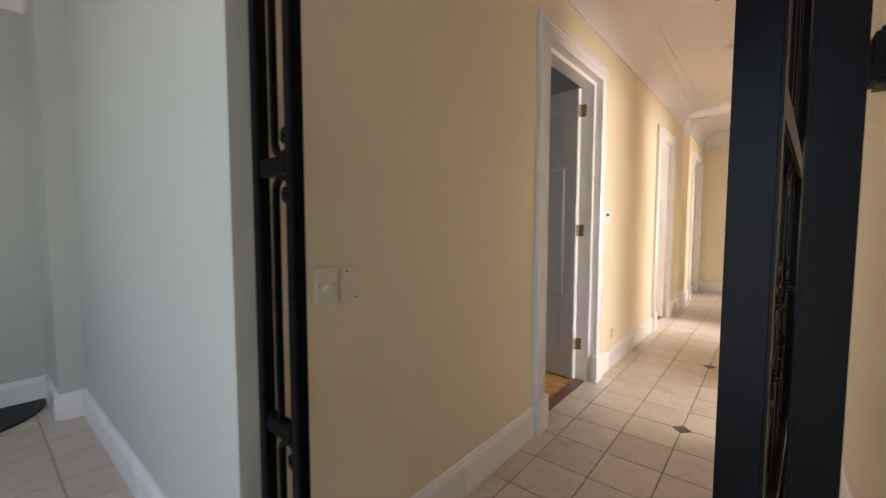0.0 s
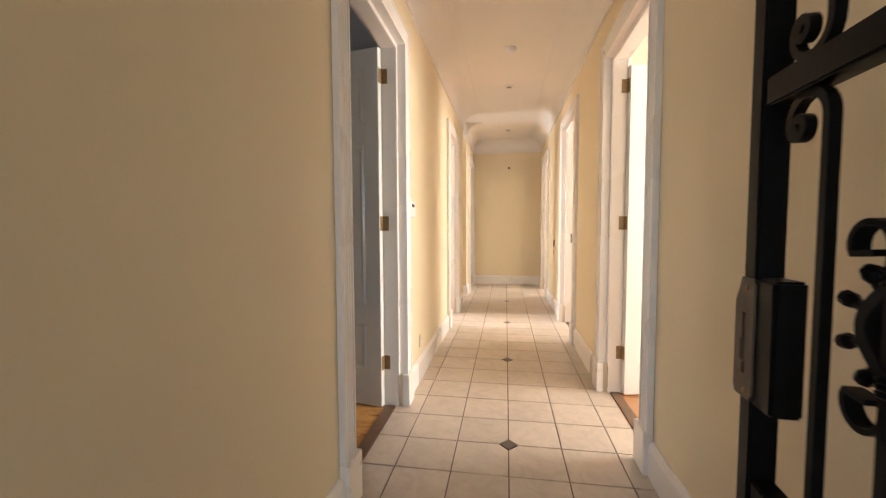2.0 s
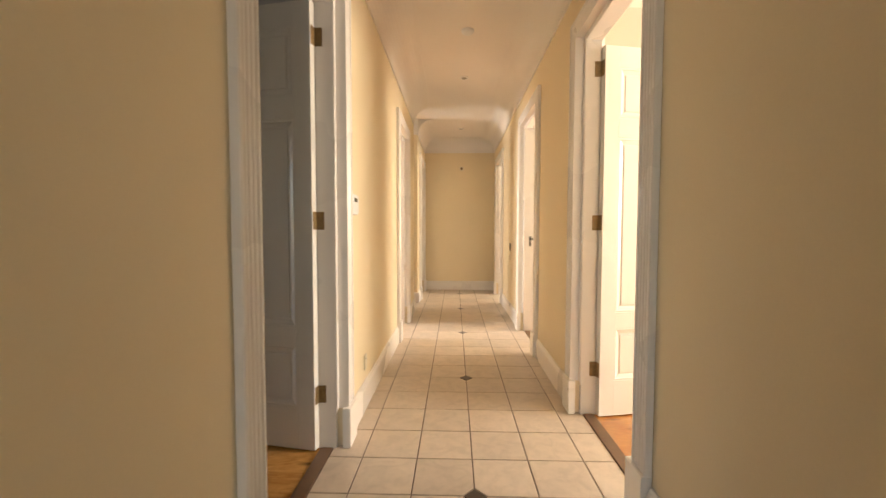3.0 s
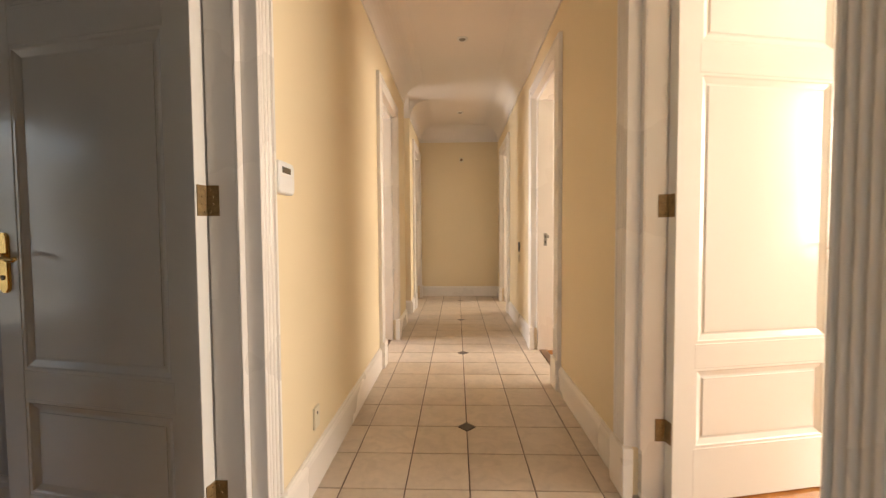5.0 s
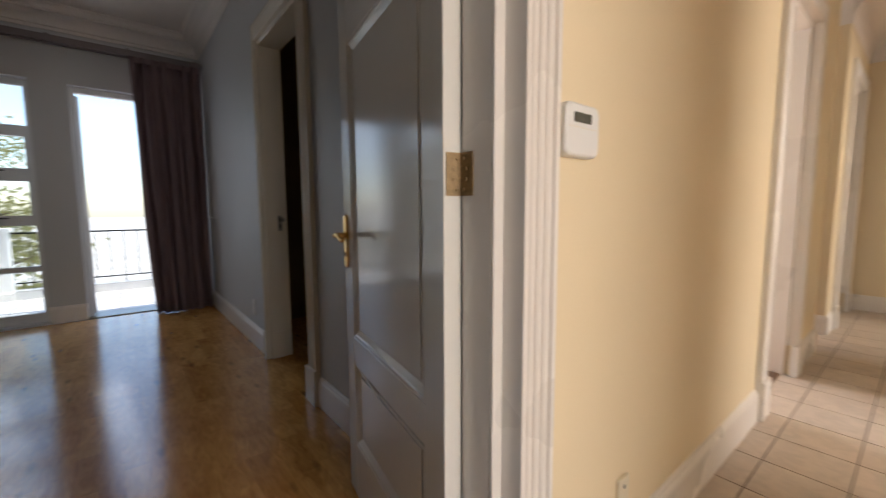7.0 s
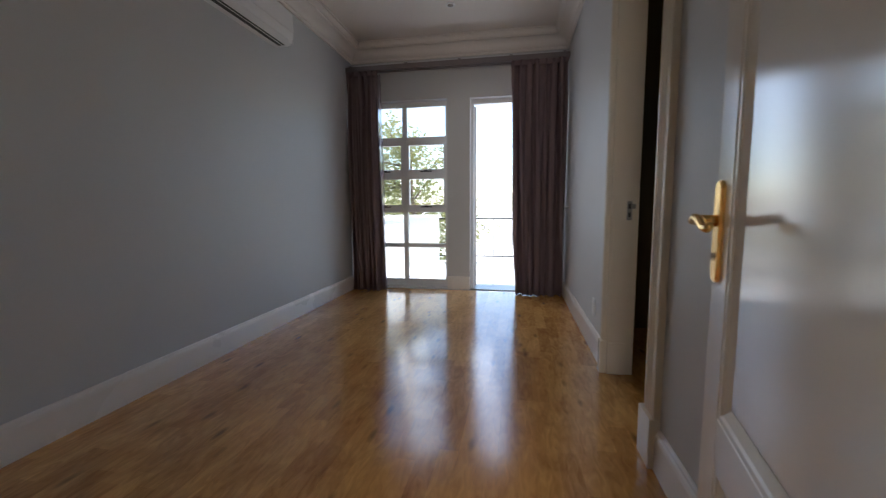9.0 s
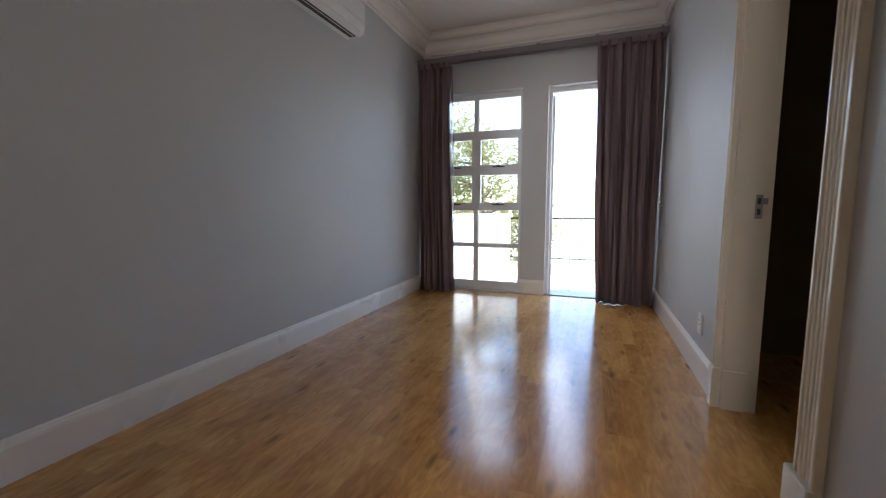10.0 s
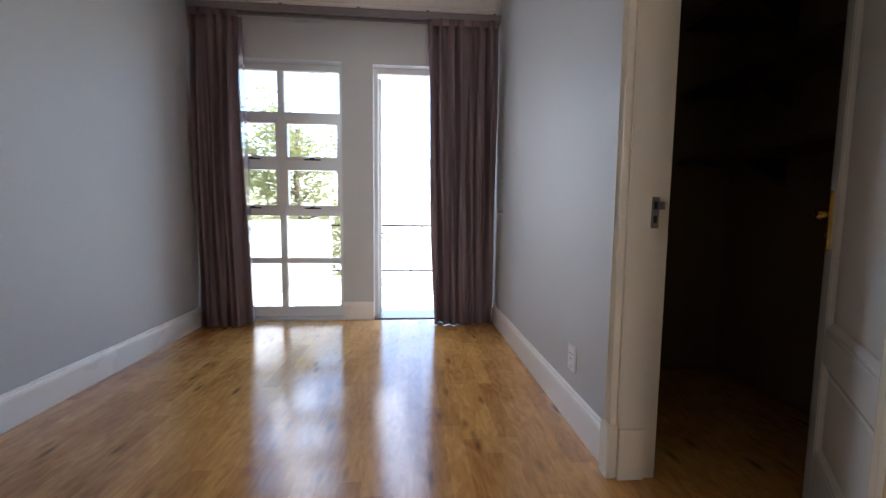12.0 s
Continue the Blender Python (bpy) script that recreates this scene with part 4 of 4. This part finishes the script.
def flat_bar(bm, pts, w, t):
    """A flat strip bent along (u, z) points; w is its width across the leaf, t its thickness."""
    rings = []
    for i, (u, z) in enumerate(pts):
        a, b = pts[max(i - 1, 0)], pts[min(i + 1, len(pts) - 1)]
        du, dz = b[0] - a[0], b[1] - a[1]
        ln = math.hypot(du, dz) or 1
        nu_, nz = -dz / ln, du / ln
        rings.append([bm.verts.new((u + nu_ * t / 2 * p, q * w / 2, z + nz * t / 2 * p)) for p, q in ((-1, -1), (1, -1), (1, 1), (-1, 1))])
    for a, b in zip(rings, rings[1:]):
        for j in range(4):
            bm.faces.new((a[j], a[(j + 1) % 4], b[(j + 1) % 4], b[j]))
    bm.faces.new(rings[0][::-1])
    bm.faces.new(rings[-1])


def cane(bm, u, z0, z1, side, up=True, r=0.036):
    """An upright whose end bends over into a scroll towards side."""
    if up:
        hook = spiral(u + side * r, z1 - r, r, r, math.pi if side > 0 else 0, 0 if side > 0 else math.pi, 12)
        curl = spiral(u + side * (r * 2 - 0.017), z1 - r - 0.004, 0.017, 0.006, 0 if side > 0 else math.pi, (-2.6 * math.pi if side > 0 else 3.6 * math.pi), 26)
        flat_bar(bm, [(u, z0), (u, (z0 + z1) / 2)] + hook + curl, 0.014, 0.012)
    else:
        hook = spiral(u + side * r, z0 + r, r, r, math.pi if side > 0 else 0, 2 * math.pi if side > 0 else -math.pi, 12)
        curl = spiral(u + side * (r * 2 - 0.017), z0 + r + 0.004, 0.017, 0.006, 0 if side > 0 else math.pi, (2.6 * math.pi if side > 0 else -1.6 * math.pi), 26)
        flat_bar(bm, [(u, z1), (u, (z0 + z1) / 2)] + hook + curl, 0.014, 0.012)


def ornament(g, u, zc):
    """Oval ring with pegs, bound collars and four C scrolls, each piece a part."""
    bm = bmesh.new()
    for k in (-1, 1):
        arc = [(u + k * 0.034 * math.sin(math.pi * i / 14), zc - 0.048 + 0.096 * i / 14) for i in range(15)]
        flat_bar(bm, arc, 0.017, 0.013)
    ring = part("ornament_ring", bm, IRON, g, "forged oval ring on the upright")
    for k in (-1, 1):
        for a in (1.05, 0.38, -0.38, -1.05):
            c, s_ = math.cos(a), math.sin(a)
            bm = bmesh.new()
            p0, p1 = Vector((u + k * 0.031 * c, 0, zc + 0.040 * s_)), Vector((u + k * 0.072 * c, 0, zc + 0.070 * s_))
            d = (p1 - p0).normalized()
            disc(bm, p0, d, [(0, 0.006), ((p1 - p0).length * 0.5, 0.0055), ((p1 - p0).length * 0.75, 0.0095), ((p1 - p0).length, 0.009), ((p1 - p0).length + 0.005, 0.004)], 8)
            part("peg", bm, IRON, ring)
        for v in (-1, 1):
            low = 0.012 if (v < 0 and k < 0) else 0.0
            r = 0.026
            pts = spiral(u + k * r, zc + v * (0.086 + low), r, r, math.pi if k > 0 else 0, (math.pi - v * 1.12 * math.pi) if k > 0 else v * 1.12 * math.pi, 16)
            pts = [(u + k * 0.002, zc + v * 0.056)] + pts
            end = pts[-1]
            pts.append((end[0] - k * 0.03, end[1] + v * 0.003))
            bm = bmesh.new()
            flat_bar(bm, pts, 0.019, 0.007)
            part("c_scroll", bm, IRON, ring)
    for v in (-1, 1):
        bm = bmesh.new()
        prof = []
        for i in range(3):
            z = (i - 1) * 0.0075
            prof += [(z - 0.0036, 0.010), (z - 0.001, 0.0135), (z + 0.002, 0.0135), (z + 0.0036, 0.010)]
        disc(bm, (u, 0, zc + v * 0.056), (0, 0, 1), prof, 10)
        part("collar", bm, IRON, ring)


def gate_leaf(name, m, width, label, canes, orns, lock, deep=0.02):
    g = thing(name, m, label, "gate")
    top = 2.12
    for u0, u1 in ((0, 0.033), (width - 0.033, width)):
        part("stile", boxes((u0, u1, -deep, deep, 0.012, top), bevel=0.003), IRON, g)
    for z0, z1 in ((0.03, 0.07),) + RAILS + ((1.82, 1.86), (top - 0.04, top)):
        part("rail", boxes((0.036, width - 0.036, 0.002 - deep, deep - 0.002, z0, z1), bevel=0.003), IRON, g)
    for u, side in canes:
        bm = bmesh.new()
        cane(bm, u, RAILS[0][1] + 0.0, RAILS[1][0] - 0.002, side)
        part("scroll_bar", bm, IRON, g)
        bm = bmesh.new()
        cane(bm, u, RAILS[1][1] + 0.002, 1.82, side, False)
        part("scroll_bar", bm, IRON, g)
        bm = bmesh.new()
        cane(bm, u, 0.07, RAILS[0][0] - 0.002, side)
        part("scroll_bar", bm, IRON, g)
    for u in orns:
        bm = bmesh.new()
        box(bm, u - 0.007, u + 0.007, -0.007, 0.007, 0.07, top - 0.04)
        part("upright", bm, IRON, g)
        ornament(g, u, 0.978)
        for k in (-1, 1):
            bm = bmesh.new()
            flat_bar(bm, spiral(u + k * 0.026, RAILS[0][1] + 0.03, 0.026, 0.02, math.pi if k > 0 else 0, (math.pi - 1.5 * math.pi) if k > 0 else 1.5 * math.pi, 14), 0.014, 0.008)
            part("scroll", bm, IRON, g)
    if lock:
        bm = bmesh.new()
        box(bm, width - 0.085, width + 0.004, -0.021, 0.021, 0.810, 1.007, bevel=0.004)
        lk = part("lock_case", bm, IRON, g, "black steel lock case")
        bm = bmesh.new()
        prism(bm, [(0.012, 0.0), (0.052, 0.0), (0.057, 0.012), (0.057, 0.15), (0.045, 0.175), (0.04, 0.19), (0.012, 0.19), (0.004, 0.18), (0.004, 0.01)], (width - 0.045, 0.0215, 0.815), (width - 0.045, 0.0245, 0.815), (1, 0, 0), (0, 0, 1))
        part("face_plate", bm, PLATE, lk, "worn brownish steel face plate")
        for du, z0, z1, w in ((0.031, 0.907, 0.950, 0.006), (0.034, 0.873, 0.907, 0.011), (0.029, 0.853, 0.871, 0.008)):
            part("keyhole", boxes((width - 0.045 + du - w / 2, width - 0.045 + du + w / 2, 0.0246, 0.0252, z0, z1)), IRON, lk)
        for z in (0.827, 0.991):
            bm = bmesh.new()
            disc(bm, (width - 0.022, 0.0246, z), (0, 1, 0), [(0, 0.004), (0.0012, 0.004), (0.002, 0.0025)], 12)
            part("screw", bm, OLDBRASS, lk)
    return g


# side panels stand in the frame plane; the leaf is swung inwards
gate_leaf("gate_side_panel", pose(LX + 0.002, GY, 0, 0, 0, 0), 0.185, "narrow fixed black iron gate panel beside the wall", [(0.085, 1)], [], False, 0.0145)
gate_leaf("gate_side_panel", pose(-0.009, GY, 0, 0, 0, 0), 0.245, "narrow fixed black iron gate panel with an open field", [], [], False)
gate_leaf("security_gate", pose(-0.044, GY + 0.02, 0, 0, 0, 86.5), 0.80, "black wrought-iron security gate swung open, with scrolls and rosettes", [(0.655, 1), (0.427, 1), (0.19, 1)], [0.553, 0.30, 0.075], True)
tagged(part("gate_head_bar", boxes((LX, RX, GY - 0.02, GY + 0.02, 2.135, 2.175), bevel=0.003), IRON), "black iron head bar over the gate", "gate frame", kind="structure")


# ---- outside: balcony, railing, trees ----
tagged(part("ground", boxes((-400, 400, -400, 400, -3.4, -3.2)), SOIL), "pale sunlit ground far below the balcony", "ground", kind="structure")
bm = bmesh.new()
BX = -7.42
box(bm, BX - 0.15, RF - 0.25, 0.75, 5.0, -0.25, -0.04)
slab = tagged(part("balcony_floor", bm, GROUT), "pale tiled balcony floor", "balcony", kind="structure")
par = thing("balcony_parapet", None, "white plastered parapet wall of the balcony", "parapet", kind="structure")
part("wall", boxes((BX - 0.15, RF - 0.25, 0.75, 0.94, -0.04, 0.80), (BX - 0.15, BX, 0.94, 1.45, -0.04, 0.80), bevel=0.004), OUTWALL, par)
part("coping", boxes((BX - 0.18, RF - 0.25, 0.72, 0.97, 0.80, 0.85), (BX - 0.18, BX + 0.03, 0.97, 1.48, 0.80, 0.85), bevel=0.004), OUTWALL, par)
kerb = thing("balcony_kerb", None, "low white kerb with pale coping tiles under the railing", "kerb", kind="structure")
part("upstand", boxes((BX - 0.15, BX, 1.452, 5.0, -0.04, 0.075), (BX + 0.001, BX + 0.06, 0.941, 1.45, -0.04, 0.075)), OUTWALL, kerb)
railing = thing("balcony_railing", None, "thin black iron balcony railing", "railing")
part("top_rail", boxes((BX - 0.09, BX - 0.06, 1.46, 5.0, 0.775, 0.795), bevel=0.002), IRON, railing)
part("bottom_rail", boxes((BX - 0.085, BX - 0.065, 1.46, 5.0, 0.165, 0.18), bevel=0.002), IRON, railing)
y = 1.62
while y < 5.0:
    post = abs((y - 1.62) / 0.90 - round((y - 1.62) / 0.90)) < 0.05
    part("post" if post else "baluster", boxes((BX - 0.08, BX - 0.07, y - 0.005, y + 0.005, 0.05 if post else 0.18, 0.775)), IRON, railing)
    y += 0.15


def tree(name, x, y, height, spread, leaves, seed, low, label):
    rng = random.Random(seed)
    t = thing(name, pose(x, y, -3.21), label, "tree")
    bm = bmesh.new()
    top = Vector((rng.uniform(-.3, .3), rng.uniform(-.3, .3), height * 0.8))
    tube(bm, [Vector((0, 0, 0)).lerp(top, k / 6) + Vector((rng.uniform(-.05, .05), rng.uniform(-.05, .05), 0)) for k in range(7)], 0.16, 8, 0.04)
    tips = []
    for i in range(16):
        k = rng.uniform(low, 0.95)
        a = rng.uniform(0, 2 * math.pi)
        base = Vector((0, 0, 0)).lerp(top, k)
        ln = spread * rng.uniform(0.5, 1.0) * (1.15 - 0.5 * k)
        end = base + Vector((math.cos(a) * ln, math.sin(a) * ln, ln * rng.uniform(0.1, 0.6)))
        mid = base.lerp(end, 0.5) + Vector((0, 0, rng.uniform(-.1, .2)))
        tube(bm, [base, mid, end], 0.045, 5, 0.01)
        tips += [mid, end, end, base.lerp(end, 0.75)]
    part("trunk", bm, BARK, t)
    verts, faces = [], []
    for i in range(leaves):
        c = rng.choice(tips)
        p = c + Vector((rng.gauss(0, 1), rng.gauss(0, 1), rng.gauss(0, 0.8))) * spread * 0.17
        d = Vector((rng.gauss(0, 1), rng.gauss(0, 1), rng.gauss(0, 0.6))).normalized()
        e = d.orthogonal().normalized()
        s = rng.uniform(0.045, 0.085)
        n0 = len(verts)
        verts += [p - d * s, p + e * s * 0.45, p + d * s, p - e * s * 0.45]
        faces.append((n0, n0 + 1, n0 + 2, n0 + 3))
    me = bpy.data.meshes.new("crown")
    me.from_pydata([tuple(v) for v in verts], [], faces)
    me.materials.append(LEAF)
    crown = new("crown", me)
    crown.parent = t


tree("garden_tree", -11.5, 0.1, 7.6, 1.7, 6500, 4, 0.45, "leafy green garden tree beyond the balcony")
tree("garden_tree", -17.0, -6.5, 8.2, 2.6, 7000, 9, 0.35, "tall leafy green garden tree beyond the balcony")
tree("garden_tree", -15.5, -3.6, 7.0, 1.9, 6000, 12, 0.4, "leafy green garden tree beside the balcony")
tree("shrub", -8.4, 2.7, 3.7, 0.55, 1500, 21, 0.6, "small green shrub behind the railing")
tree("shrub", -8.2, 1.75, 4.0, 0.55, 1800, 22, 0.6, "small green shrub behind the railing")


# ---- floors, piece by piece ----
def slab_floor(name, x0, x1, y0, y1, mat, label, z=-0.02):
    return tagged(part(name, boxes((x0, x1, y0, y1, -0.15, z)), mat), label, "floor", kind="structure")


hall = slab_floor("floor_hall", -3.80, -1.074, -2.04, 0.575, GROUT, "pale ceramic floor tiles of the foyer", -0.006)
corr = slab_floor("floor_corridor", -1.072, 0.312, -2.04, END, GROUT, "pale ceramic floor tiles with dark diamond insets", -0.006)
room_floor = slab_floor("floor_bedroom", RF - 0.25, -1.074, RL - 0.19, CB, THRESH, "glossy strip wood floor in honey tones", -0.014)
slab_floor("floor_right_rooms", 0.314, 3.75, 1.4, END, ORANGEWOOD, "orange wood floor of the side rooms", 0.0)
slab_floor("floor_left_rooms", -4.55, -1.074, CB + 0.002, END, ORANGEWOOD, "orange wood floor of the side rooms", 0.0)

T, TX, TY, DR = 0.2562, -0.374, 2.680, 0.047
GR = 0.0027


def clipped_tile(x0, x1, y0, y1, cuts, z=0.0):
    """A tile whose corners at the diamonds are cut; coordinates about the tile's own corner."""
    pts = []
    for x, y, sx, sy in ((x0, y0, 1, 1), (x1, y0, -1, 1), (x1, y1, -1, -1), (x0, y1, 1, -1)):
        if (x, y) in cuts:
            a, b = (x + sx * DR, y), (x, y + sy * DR)
            pts += [b, a] if (sx, sy) in ((1, 1), (-1, -1)) else [a, b]
        else:
            pts.append((x, y))
    bm = bmesh.new()
    c = Vector((sum(p[0] for p in pts) / len(pts), sum(p[1] for p in pts) / len(pts)))
    rings = []
    for inset, zz in ((GR, -0.006), (GR, z - 0.0012), (GR + 0.0016, z)):
        ring = []
        for px, py in pts:
            ring.append(bm.verts.new((px - math.copysign(inset, px - c.x), py - math.copysign(inset, py - c.y), zz)))
        rings.append(ring)
    for a, b in zip(rings, rings[1:]):
        for i in range(len(pts)):
            bm.faces.new((a[i], a[(i + 1) % len(pts)], b[(i + 1) % len(pts)], b[i]))
    bm.faces.new(rings[-1])
    return bm


cache = {}


def lay_tile(parent, i, j, x0, x1, y0, y1, name="tile", diamonds=True):
    cx, cy = TX + i * T, TY + j * T
    key_cuts = []
    if diamonds:
        for a in (0, 1):
            for b in (0, 1):
                if (i + a) == 0 and (j + b) % 5 == 0:
                    key_cuts.append((a * T, b * T))
    lx0, lx1, ly0, ly1 = max(0, x0 - cx), min(T, x1 - cx), max(0, y0 - cy), min(T, y1 - cy)
    if lx1 - lx0 < 0.012 or ly1 - ly0 < 0.012:
        return
    key = (round(lx0, 3), round(lx1, 3), round(ly0, 3), round(ly1, 3), tuple(key_cuts))
    if key not in cache:
        cache[key] = mesh_of("tile", clipped_tile(lx0, lx1, ly0, ly1, key_cuts), TILE)
    ob = new(name, cache[key])
    ob.parent, ob.location = parent, (cx, cy, 0)


for j in range(-9, 22):
    for i in range(-3, 3):
        lay_tile(corr, i, j, -1.046, 0.286, 0.40, END)
dia = bmesh.new()
q = DR - 0.004
lo = [dia.verts.new(p) for p in ((q, 0, -0.006), (0, q, -0.006), (-q, 0, -0.006), (0, -q, -0.006))]
hi = [dia.verts.new(p) for p in ((q, 0, 0), (0, q, 0), (-q, 0, 0), (0, -q, 0))]
for k in range(4):
    dia.faces.new((lo[k], lo[(k + 1) % 4], hi[(k + 1) % 4], hi[k]))
dia.faces.new(hi)
dia_mesh = mesh_of("diamond_inset", dia, INSET)
for j in range(-5, 25, 5):
    ob = new("diamond_inset", dia_mesh)
    ob.parent, ob.location = corr, (TX, TY + j * T, 0)
# foyer tiles: the nearest by piece, the rest joined
for j in range(-13, -8):
    for i in range(-13, 3):
        lay_tile(hall if i < -3 else corr, i, j, -3.65, 0.24, -0.6, 0.575 if i < -3 else 0.40, diamonds=False)
bm = bmesh.new()
for j in range(-19, -12):
    for i in range(-13, 3):
        x0, x1 = max(TX + i * T, -3.65), min(TX + (i + 1) * T, 0.24)
        y0, y1 = max(TY + j * T, -1.9), min(TY + (j + 1) * T, -0.6)
        if x1 - x0 > 0.02 and y1 - y0 > 0.02:
            merge(bm, clipped_tile(x0, x1, y0, y1, []))
tagged(part("rear_tiles", bm, TILE, hall), kind="stuff")

# bedroom strips run towards the window
rng = random.Random(5)
SW = 0.078
strip_meshes = {}
y = RL + 0.002
while y < RR + 0.05:
    y1 = min(y + SW, RR + 0.06)
    x = RF + 0.035
    xe = -1.108
    first = True
    while x < xe - 0.01:
        ln = rng.choice((0.3, 0.42, 0.54, 0.7))
        if first:
            ln *= rng.uniform(0.35, 1.0)
            first = False
        if xe - (x + ln) < 0.12:
            ln = xe - x
        key = (round(ln, 3), round(y1 - y, 3))
        if key not in strip_meshes:
            bmx = bmesh.new()
            g = 0.00012
            lo = [bmx.verts.new(p) for p in ((g, g, -0.014), (ln - g, g, -0.014), (ln - g, y1 - y - g, -0.014), (g, y1 - y - g, -0.014))]
            hi = [bmx.verts.new(p) for p in ((g, g, 0), (ln - g, g, 0), (ln - g, y1 - y - g, 0), (g, y1 - y - g, 0))]
            for k in range(4):
                bmx.faces.new((lo[k], lo[(k + 1) % 4], hi[(k + 1) % 4], hi[k]))
            bmx.faces.new(hi)
            strip_meshes[key] = mesh_of("floor_strip", bmx, WOOD)
        ob = new("floor_strip", strip_meshes[key])
        ob.parent, ob.location = room_floor, (x, y, 0)
        x += ln
    y = y1

part("closet_boards", boxes((-4.34, -1.2, RR + 0.0605, CB, -0.014, 0.0)), WOOD, room_floor)

# balcony tiles and kerb coping tiles
bal = mesh_of("balcony_tile", boxes((0.004, 0.296, 0.004, 0.296, 0, 0.02), bevel=0.003), BALTILE)
for i in range(5):
    for j in range(14):
        ob = new("balcony_tile", bal)
        ob.parent, ob.location = slab, (BX + 0.3 * i, 0.94 + 0.3 * j, -0.04)
cop = mesh_of("coping_tile", boxes((0, 0.16, 0.003, 0.237, 0, 0.014), bevel=0.003), BALTILE)
for j in range(14):
    ob = new("coping_tile", cop)
    ob.parent, ob.location = kerb, (BX - 0.155, 1.46 + 0.24 * j, 0.075)
